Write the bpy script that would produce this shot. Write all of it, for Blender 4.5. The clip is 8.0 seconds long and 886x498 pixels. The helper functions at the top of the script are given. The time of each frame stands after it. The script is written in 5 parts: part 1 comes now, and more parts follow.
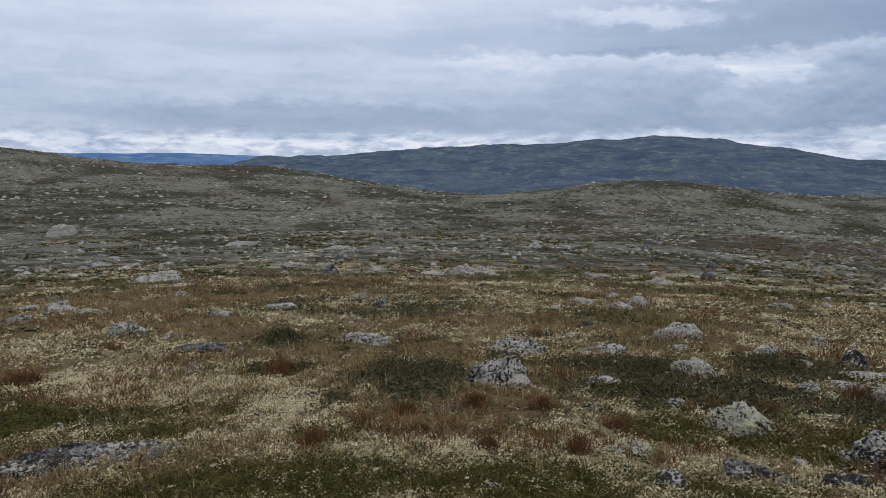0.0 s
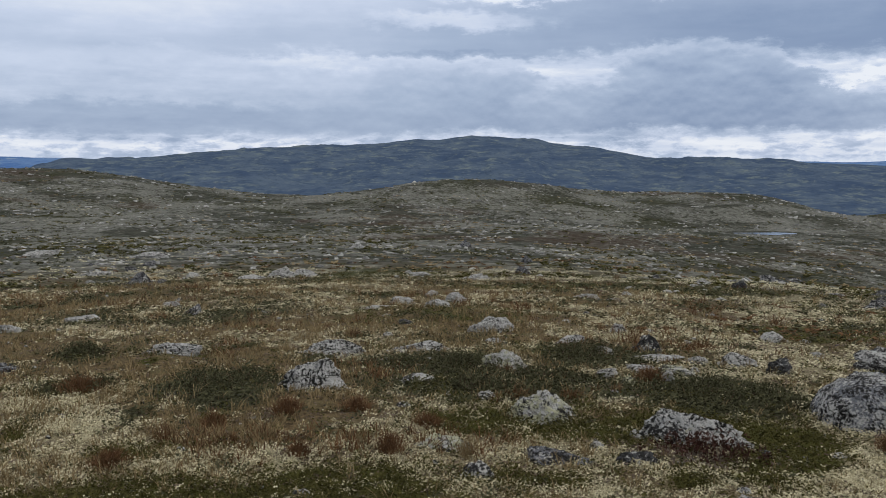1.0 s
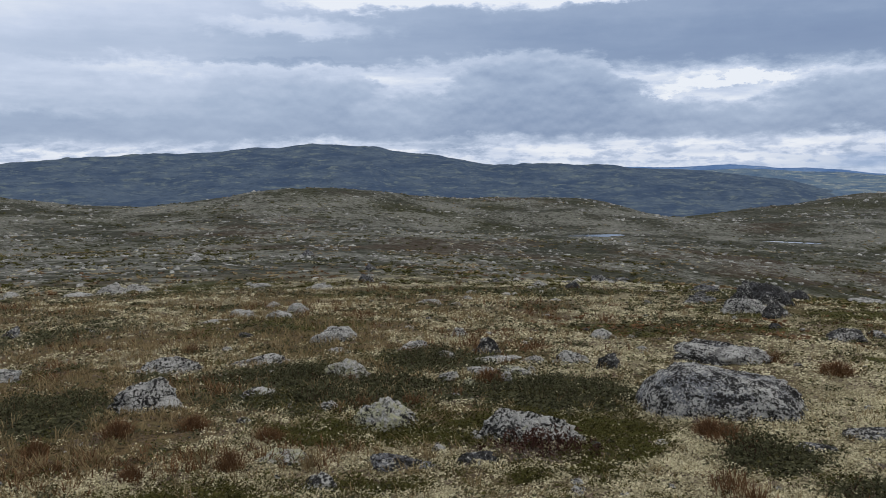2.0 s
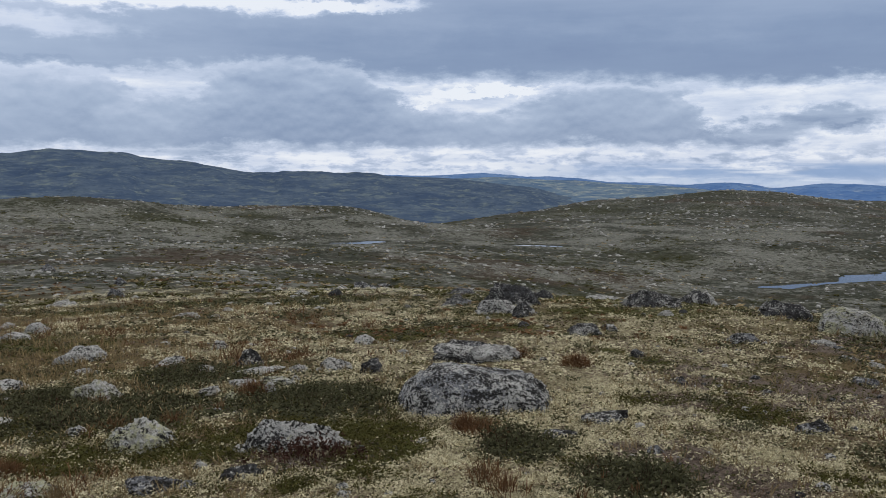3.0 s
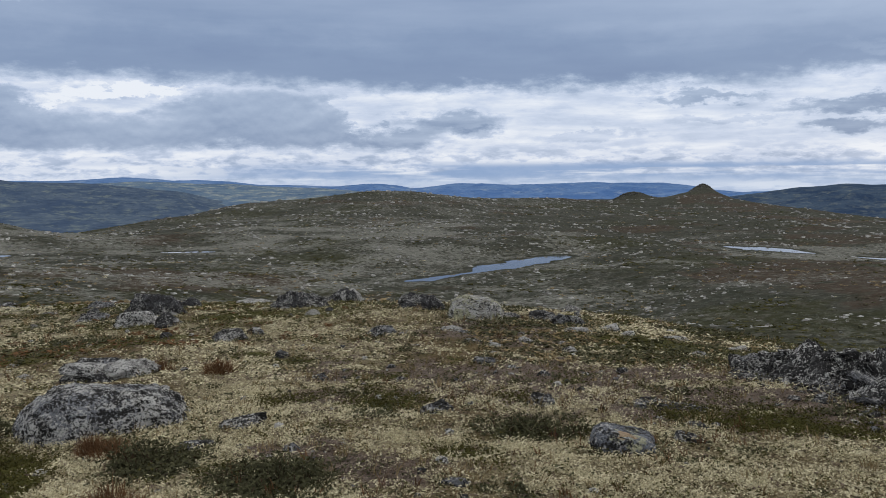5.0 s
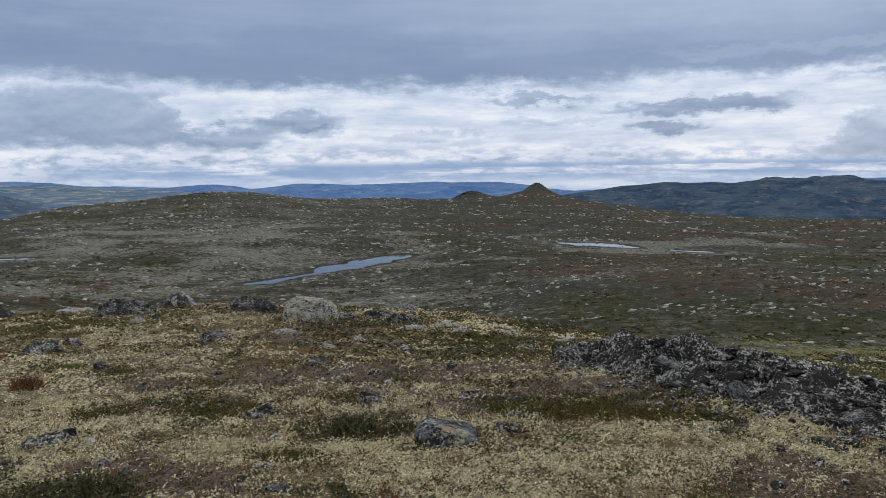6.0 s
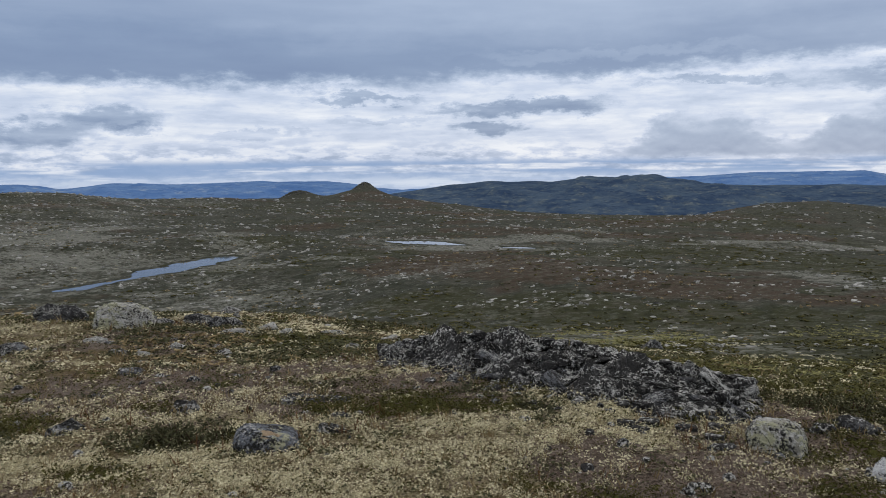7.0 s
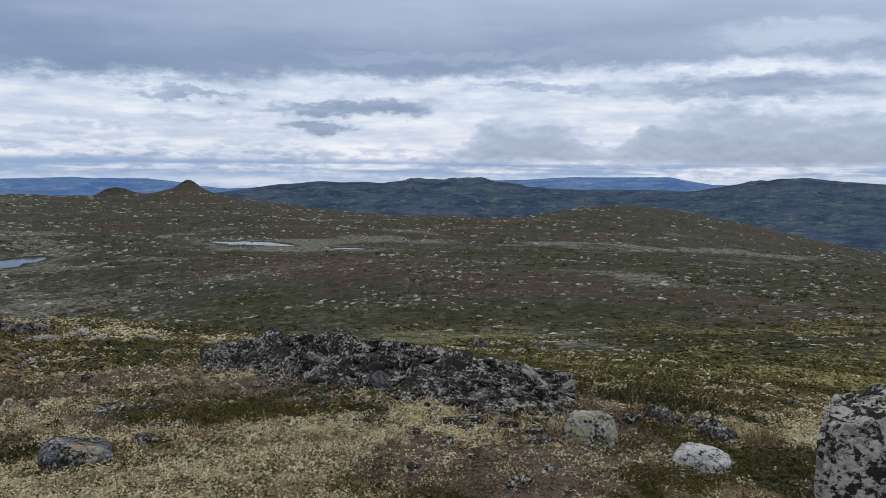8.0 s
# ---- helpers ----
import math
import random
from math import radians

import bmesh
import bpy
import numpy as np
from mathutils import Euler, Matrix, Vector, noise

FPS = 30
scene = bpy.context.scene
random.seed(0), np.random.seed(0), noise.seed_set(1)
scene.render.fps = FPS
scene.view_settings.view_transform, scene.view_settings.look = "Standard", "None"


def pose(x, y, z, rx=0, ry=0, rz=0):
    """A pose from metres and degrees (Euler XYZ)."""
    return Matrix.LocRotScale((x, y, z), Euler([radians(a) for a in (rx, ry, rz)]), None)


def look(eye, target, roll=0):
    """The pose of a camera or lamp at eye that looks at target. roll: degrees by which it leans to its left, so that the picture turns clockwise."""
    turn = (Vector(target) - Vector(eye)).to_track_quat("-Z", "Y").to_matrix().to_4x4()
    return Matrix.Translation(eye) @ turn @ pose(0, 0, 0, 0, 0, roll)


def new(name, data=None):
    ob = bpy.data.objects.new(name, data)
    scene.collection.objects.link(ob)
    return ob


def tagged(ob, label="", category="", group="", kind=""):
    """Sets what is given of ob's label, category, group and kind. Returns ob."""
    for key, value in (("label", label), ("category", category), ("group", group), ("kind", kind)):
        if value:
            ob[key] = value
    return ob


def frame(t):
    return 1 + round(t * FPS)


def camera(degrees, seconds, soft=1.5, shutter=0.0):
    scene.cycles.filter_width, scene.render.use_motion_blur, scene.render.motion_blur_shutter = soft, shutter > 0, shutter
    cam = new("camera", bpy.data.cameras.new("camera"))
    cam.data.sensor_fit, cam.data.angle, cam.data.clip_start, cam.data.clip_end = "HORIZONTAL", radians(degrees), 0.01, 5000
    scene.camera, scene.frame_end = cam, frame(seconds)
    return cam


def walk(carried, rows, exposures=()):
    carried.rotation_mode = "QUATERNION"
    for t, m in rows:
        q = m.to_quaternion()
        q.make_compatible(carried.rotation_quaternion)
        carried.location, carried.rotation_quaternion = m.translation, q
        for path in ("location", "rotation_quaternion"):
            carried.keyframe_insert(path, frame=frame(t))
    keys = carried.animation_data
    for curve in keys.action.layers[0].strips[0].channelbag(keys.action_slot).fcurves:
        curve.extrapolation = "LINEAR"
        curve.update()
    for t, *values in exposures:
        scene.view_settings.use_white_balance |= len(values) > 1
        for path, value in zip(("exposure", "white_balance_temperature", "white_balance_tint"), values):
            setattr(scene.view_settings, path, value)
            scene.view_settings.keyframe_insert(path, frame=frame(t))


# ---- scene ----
cam = camera(55.7, 8.0, soft=0.6)
# seconds, x, y, z, yaw, pitch, roll
PATH = [
    (0, 0.148, -0.005, 1.620, 0.00, -6.58, 0.49),
    (0.5, 0.200, -0.008, 1.624, -6.80, -6.57, 0.60),
    (1, 0.261, 0.003, 1.625, -12.05, -6.49, 0.15),
    (1.2, 0.283, 0.006, 1.625, -14.15, -6.44, -0.06),
    (2.3, 0.292, -0.040, 1.635, -27.67, -5.76, -0.11),
    (2.5, 0.283, -0.045, 1.634, -31.63, -5.63, 0.03),
    (3, 0.270, -0.088, 1.642, -38.96, -5.46, 0.07),
    (3.5, 0.282, -0.102, 1.642, -46.04, -5.47, 0.10),
    (4, 0.308, -0.135, 1.645, -51.43, -5.42, -0.04),
    (4.5, 0.342, -0.178, 1.642, -56.23, -5.32, -0.35),
    (4.7, 0.357, -0.200, 1.640, -58.64, -5.32, -0.39),
    (5.8, 0.415, -0.335, 1.638, -71.23, -5.44, -0.55),
    (6, 0.435, -0.364, 1.635, -73.12, -5.44, -0.57),
    (6.5, 0.462, -0.405, 1.630, -78.59, -5.53, -0.81),
    (7, 0.472, -0.427, 1.626, -84.80, -5.60, -0.48),
    (7.5, 0.477, -0.437, 1.626, -90.40, -5.60, 0.09),
    (8, 0.473, -0.442, 1.632, -96.43, -5.52, 0.72),
]
walk(cam, [(t, pose(x, y, z, 0, 0, yaw) @ pose(0, 0, 0, 90 + pitch) @ pose(0, 0, 0, 0, 0, roll)) for t, x, y, z, yaw, pitch, roll in PATH])
scene.view_settings.exposure = 0.0


# ---- node helper ----
def node(tree, kind, out=0, operation=None, use_clamp=None, data_type=None, blend_type=None, interpolation_type=None, **fill):
    """Adds a node; arguments named iN fill or link input N. Returns one of its output sockets."""
    n = tree.nodes.new(kind)
    if operation:
        n.operation = operation
    if use_clamp:
        n.use_clamp = True
    if data_type:
        n.data_type, n.blend_type, n.clamp_factor = data_type, blend_type, True
    if interpolation_type:
        n.interpolation_type = interpolation_type
    for key, value in fill.items():
        socket = n.inputs[int(key[1:])]
        if isinstance(value, bpy.types.NodeSocket):
            tree.links.new(value, socket)
        else:
            socket.default_value = value
    return n.outputs[out]


def calc(tree, op, a, b=0.0, c=0.0, clamp=False):
    return node(tree, "ShaderNodeMath", operation=op, use_clamp=clamp, i0=a, i1=b, i2=c)


def blend(tree, f, a, b, how="MIX"):
    a = a if isinstance(a, bpy.types.NodeSocket) else (*a, 1)
    b = b if isinstance(b, bpy.types.NodeSocket) else (*b, 1)
    return node(tree, "ShaderNodeMix", 2, data_type="RGBA", blend_type=how, i0=f, i6=a, i7=b)


def step(tree, v, a, b, lo=0.0, hi=1.0):
    return node(tree, "ShaderNodeMapRange", interpolation_type="SMOOTHSTEP", i0=v, i1=a, i2=b, i3=lo, i4=hi)


def grain(tree, vector, scale, detail=4.0, rough=0.55, warp=0.0):
    return node(tree, "ShaderNodeTexNoise", i0=vector, i2=scale, i3=detail, i4=rough, i8=warp)


# ---- sky: a broken cloud cover with blue-grey banks and bright gaps low down ----
# the upper deck of cloud: bearing, height of its lower edge in degrees; and how bright it is
DECK_EDGE = [(-130, 7.0), (-115, 7.1), (-105, 6.5), (-95, 5.7), (-88, 6.1), (-80, 5.5), (-65, 5.4), (-50, 5.6), (-40, 6.1), (-25, 6.8), (-18, 6.4), (-5, 6.3), (10, 5.6), (35, 5.4)]
DECK_TONE = [(-130, 0.50), (-112, 0.44), (-98, 0.38), (-85, 0.38), (-66, 0.29), (-48, 0.31), (-34, 0.40), (-22, 0.50), (-12, 0.62), (-3, 0.70), (8, 0.76), (35, 0.76)]
# heaped clouds below it: bearing, height of their tops and of their flat undersides
HEAP_TOP = [(-130, 3.8), (-120, 3.6), (-114, 4.1), (-110, 3.3), (-107, 1.6), (-104, 3.1), (-100, 3.3), (-96, 0.8), (-60, 0.8), (-57.5, 2.4), (-55, 4.9), (-51, 5.5), (-47, 5.2), (-43, 4.3), (-39, 4.0), (-36, 5.2),
            (-33, 7.0), (-30.5, 6.9), (-28, 7.5), (-25, 6.9), (-21, 4.8), (-18.5, 5.0), (-16, 6.2), (-10, 6.4), (-4, 6.0), (4, 6.7), (12, 6.4), (35, 7.0)]
HEAP_BASE = [(-130, 0.35), (-98, 0.5), (-90, 1.3), (-60, 1.5), (-20, 1.45), (0, 1.1), (12, 1.0), (35, 1.1)]
# single clouds and gaps: bearing, height in degrees, half-widths, how much lighter or darker
BANKS = [
    (10, 2.2, 17, 1.3, -0.15), (-62.8, 3.2, 4.0, 0.85, -0.40), (-59.6, 2.1, 3.6, 0.75, -0.38), (-64.8, 2.5, 1.8, 0.6, -0.30), (-79, 4.75, 5.0, 0.38, -0.34), (-90.5, 4.0, 7.6, 0.62, -0.46),
    (-88.3, 2.6, 2.6, 0.55, -0.42), (-116, 5.3, 11, 1.15, -0.42), (-103, 5.3, 5, 0.4, -0.30), (-72, 2.2, 5, 0.35, -0.16), (-81, 3.3, 5, 0.3, -0.14), (-20, 1.1, 6, 0.3, -0.2), (6, 0.9, 9, 0.25, -0.16), (-13, 6.6, 8, 0.4, -0.12),
]
GAPS = [
    (-13, 8.9, 7, 0.9, 0.22), (-22, 10.7, 12, 0.9, 0.48), (-33, 10.9, 6, 0.6, 0.40), (-37.5, 4.7, 2.4, 0.55, 0.30), (-41.5, 5.25, 4.6, 0.38, 0.36), (-119, 8.6, 7, 1.0, 0.20), (-96, 7.4, 12, 0.5, 0.10),
]
sky = bpy.data.worlds.new("sky")
sky.use_nodes = True
scene.world = sky
nt = sky.node_tree
nt.nodes.clear()
way = node(nt, "ShaderNodeTexCoord", 0)
split = nt.nodes.new("ShaderNodeSeparateXYZ")
nt.links.new(way, split.inputs[0])
sx, sy, sz = split.outputs
bearing = calc(nt, "MULTIPLY", calc(nt, "ARCTAN2", calc(nt, "MULTIPLY", sx, -1.0), sy), 57.2958)
rise = calc(nt, "MULTIPLY", calc(nt, "ARCSINE", sz), 57.2958)
# coordinates on a flat cloud layer, so that clouds crowd together towards the horizon
deck = calc(nt, "DIVIDE", 1.0, calc(nt, "ADD", calc(nt, "MAXIMUM", sz, 0.0), 0.075))
flat = node(nt, "ShaderNodeCombineXYZ", i0=calc(nt, "MULTIPLY", sx, deck), i1=calc(nt, "MULTIPLY", sy, deck), i2=0.0)
polar = node(nt, "ShaderNodeCombineXYZ", i0=calc(nt, "MULTIPLY", bearing, 0.15), i1=calc(nt, "MULTIPLY", rise, 0.36), i2=0.0)
def drift(vector, scale, detail, rough, reach):
    """An offset in degrees that breaks up the outlines of the clouds."""
    n = nt.nodes.new("ShaderNodeTexNoise")
    n.inputs["Scale"].default_value, n.inputs["Detail"].default_value, n.inputs["Roughness"].default_value = scale, detail, rough
    nt.links.new(vector, n.inputs[0])
    return node(nt, "ShaderNodeVectorMath", operation="MULTIPLY", i0=node(nt, "ShaderNodeVectorMath", operation="SUBTRACT", i0=n.outputs[1], i1=(0.5, 0.5, 0.5)), i1=reach)


lump_at = node(nt, "ShaderNodeCombineXYZ", i0=calc(nt, "MULTIPLY", bearing, 0.24), i1=calc(nt, "MULTIPLY", rise, 0.42), i2=3.7)
wisp_at = node(nt, "ShaderNodeCombineXYZ", i0=calc(nt, "MULTIPLY", bearing, 0.30), i1=calc(nt, "MULTIPLY", rise, 0.80), i2=8.1)
shift = node(nt, "ShaderNodeVectorMath", operation="ADD", i0=drift(polar, 0.9, 3.0, 0.5, (6.0, 1.5, 0.0)), i1=drift(lump_at, 1.9, 9.0, 0.6, (4.0, 1.9, 0.0)))
shift = node(nt, "ShaderNodeVectorMath", operation="ADD", i0=shift, i1=drift(wisp_at, 2.2, 10.0, 0.68, (3.4, 1.5, 0.0)))
# the lowest layers lie flat
shift = node(nt, "ShaderNodeVectorMath", operation="SCALE", i0=shift, i3=step(nt, rise, -0.6, 3.0, 0.16, 1.0))
spot = node(nt, "ShaderNodeVectorMath", operation="ADD", i0=node(nt, "ShaderNodeCombineXYZ", i0=bearing, i1=rise, i2=0.0), i1=shift)
big = grain(nt, flat, 0.45, 4.0, 0.5)
fine = grain(nt, polar, 1.6, 6.0, 0.52)
parts = nt.nodes.new("ShaderNodeSeparateXYZ")
nt.links.new(spot, parts.inputs[0])
at_bearing, at_rise = parts.outputs[0], parts.outputs[1]
along = calc(nt, "DIVIDE", calc(nt, "ADD", at_bearing, 130.0), 165.0)


def profile(points, top):
    """A value that changes with the bearing, from 0 to top."""
    r = nt.nodes.new("ShaderNodeValToRGB")
    r.color_ramp.interpolation = "EASE"
    for k, (where, value) in enumerate(points):
        spot_on = (where + 130.0) / 165.0
        e = r.color_ramp.elements[0] if k == 0 else r.color_ramp.elements.new(spot_on) if k < len(points) - 1 else r.color_ramp.elements[-1]
        e.position, e.color = spot_on, (value / top, value / top, value / top, 1)
    nt.links.new(along, r.inputs[0])
    return calc(nt, "MULTIPLY", r.outputs[0], top)


def mix_tone(f, a, b):
    return calc(nt, "ADD", a, calc(nt, "MULTIPLY", f, calc(nt, "SUBTRACT", b, a)))


heap = grain(nt, lump_at, 1.5, 7.0, 0.52)
heap_over = grain(nt, node(nt, "ShaderNodeVectorMath", operation="ADD", i0=lump_at, i1=(0.0, 0.13, 0.0)), 1.5, 7.0, 0.52)
# the bright thin cover behind, in flat streaks
streaky = node(nt, "ShaderNodeCombineXYZ", i0=calc(nt, "MULTIPLY", bearing, 0.10), i1=calc(nt, "MULTIPLY", rise, 0.75), i2=5.2)
tone = calc(nt, "ADD", 0.87, calc(nt, "MULTIPLY", calc(nt, "SUBTRACT", grain(nt, streaky, 1.5, 7.0, 0.55), 0.5), 0.75))
# small broken clouds along the horizon
crowd = grain(nt, node(nt, "ShaderNodeCombineXYZ", i0=calc(nt, "MULTIPLY", bearing, 0.42), i1=calc(nt, "MULTIPLY", rise, 1.3), i2=2.4), 1.5, 8.0, 0.6)
tone = calc(nt, "ADD", tone, calc(nt, "MULTIPLY", step(nt, rise, 0.6, 2.0, 1.0, 0.2), step(nt, crowd, 0.42, 0.66, 0.06, -0.26)))
# the heaped clouds: lit along their lumpy tops, grey towards their flat undersides
top, foot = profile(HEAP_TOP, 8.0), profile(HEAP_BASE, 8.0)
depth = calc(nt, "SUBTRACT", top, at_rise)
body = calc(nt, "ADD", step(nt, depth, -0.3, 1.3, 0.78, 0.60), step(nt, depth, 0.6, 4.2, 0.0, -0.17))
body = calc(nt, "ADD", body, step(nt, bearing, -38.0, 4.0, -0.05, 0.10))
body = calc(nt, "ADD", body, calc(nt, "ADD", calc(nt, "MULTIPLY", calc(nt, "SUBTRACT", heap, heap_over), step(nt, bearing, -30.0, 0.0, 0.5, 0.25)), calc(nt, "MULTIPLY", calc(nt, "SUBTRACT", fine, 0.5), 0.20)))
# the upper deck: darkest over its lower edge
edge = profile(DECK_EDGE, 8.0)
over = calc(nt, "SUBTRACT", at_rise, edge)
deck_tone = calc(nt, "ADD", profile(DECK_TONE, 1.0), calc(nt, "ADD", step(nt, over, 0.8, 5.0, -0.02, 0.14), calc(nt, "ADD", calc(nt, "MULTIPLY", calc(nt, "SUBTRACT", big, 0.5), 0.42), calc(nt, "MULTIPLY", calc(nt, "SUBTRACT", grain(nt, streaky, 1.1, 5.0, 0.5), 0.5), 0.22))))
tone = mix_tone(step(nt, over, -0.6, 0.7), tone, deck_tone)
veil = calc(nt, "ADD", 0.30, calc(nt, "MULTIPLY", heap, 0.5))
cloud = calc(nt, "MULTIPLY", step(nt, depth, -0.35, veil), step(nt, calc(nt, "SUBTRACT", at_rise, foot), -0.30, 0.45))
tone = mix_tone(calc(nt, "MULTIPLY", cloud, step(nt, bearing, -16.0, 6.0, 1.0, 0.6)), tone, body)
for b, e, wide, high, amount in BANKS + GAPS:
    off = node(nt, "ShaderNodeVectorMath", operation="MULTIPLY", i0=node(nt, "ShaderNodeVectorMath", operation="SUBTRACT", i0=spot, i1=(b, e, 0.0)), i1=(1 / wide, 1 / high, 0.0))
    far = node(nt, "ShaderNodeVectorMath", 1, operation="LENGTH", i0=off)
    tone = calc(nt, "ADD", tone, step(nt, far, 0.40, 1.12, amount, 0.0))
ramp = nt.nodes.new("ShaderNodeValToRGB")
nt.links.new(tone, ramp.inputs[0])
stops = [(0.08, (0.158, 0.222, 0.390)), (0.34, (0.240, 0.322, 0.490)), (0.58, (0.388, 0.478, 0.645)), (0.80, (0.59, 0.67, 0.835)), (1.0, (0.85, 0.89, 0.965))]
ramp.color_ramp.elements[0].position, ramp.color_ramp.elements[0].color = stops[0][0], (*stops[0][1], 1)
ramp.color_ramp.elements[1].position, ramp.color_ramp.elements[1].color = stops[4][0], (*stops[4][1], 1)
for at, colour in stops[1:4]:
    ramp.color_ramp.elements.new(at).color = (*colour, 1)
SUN_RISE, SUN_TURN = 38.0, 115.0
air = nt.nodes.new("ShaderNodeTexSky")
air.sky_type, air.sun_disc, air.sun_elevation, air.sun_rotation = "NISHITA", False, radians(SUN_RISE), radians(SUN_TURN)
clear = node(nt, "ShaderNodeVectorMath", operation="SCALE", i0=air.outputs[0], i3=0.09)
cover = blend(nt, 0.93, clear, ramp.outputs[0])
# a pale blue layer of haze along the horizon
cover = blend(nt, step(nt, rise, -0.9, 0.2, 0.5, 0.0), cover, (0.50, 0.60, 0.76))
# a thin blue layer of cloud in the east, just over the mountains
layer = calc(nt, "MULTIPLY", calc(nt, "MULTIPLY", step(nt, rise, -0.9, -0.2, 0.35, 1.0), step(nt, rise, 0.15, 0.75, 1.0, 0.0)), step(nt, bearing, -58.0, -38.0, 0.9, 0.0))
streak_at = node(nt, "ShaderNodeCombineXYZ", i0=calc(nt, "MULTIPLY", bearing, 0.11), i1=calc(nt, "MULTIPLY", rise, 1.9), i2=1.3)
cover = blend(nt, calc(nt, "MULTIPLY", layer, step(nt, grain(nt, streak_at, 1.0, 5.0, 0.55), 0.38, 0.56, 0.05, 1.0)), cover, (0.27, 0.385, 0.60))
# higher up the cover is thinner, whiter and brighter
cover = blend(nt, step(nt, rise, 12.0, 34.0, 0.0, 0.85), cover, (0.80, 0.80, 0.82))
back = nt.nodes.new("ShaderNodeBackground")
nt.links.new(cover, back.inputs[0])
back.inputs[1].default_value = 1.0
nt.links.new(back.outputs[0], nt.nodes.new("ShaderNodeOutputWorld").inputs[0])

sun = new("sun", bpy.data.lights.new("sun", "SUN"))
sun.data.energy, sun.data.angle, sun.data.color = 0.7, radians(25), (1.0, 0.95, 0.88)
sun.matrix_world = look((math.sin(radians(SUN_TURN)) * 50, math.cos(radians(SUN_TURN)) * 50, math.tan(radians(SUN_RISE)) * 50), (0, 0, 0))


# ---- materials ----
def material(name):
    m = bpy.data.materials.new(name)
    m.use_nodes = True
    t = m.node_tree
    t.nodes.clear()
    shader = t.nodes.new("ShaderNodeBsdfPrincipled")
    t.links.new(shader.outputs[0], t.nodes.new("ShaderNodeOutputMaterial").inputs[0])
    shader.inputs["Specular IOR Level"].default_value = 0.06
    return m, t, shader


def finish(t, shader, colour, rough=0.9, relief=None, depth=0.01):
    t.links.new(colour, shader.inputs["Base Color"])
    if isinstance(rough, float):
        shader.inputs["Roughness"].default_value = rough
    else:
        t.links.new(rough, shader.inputs["Roughness"])
    if relief is not None:
        bump = t.nodes.new("ShaderNodeBump")
        bump.inputs["Strength"].default_value, bump.inputs["Distance"].default_value = 1.0, depth
        t.links.new(relief, bump.inputs["Height"])
        t.links.new(bump.outputs[0], shader.inputs["Normal"])


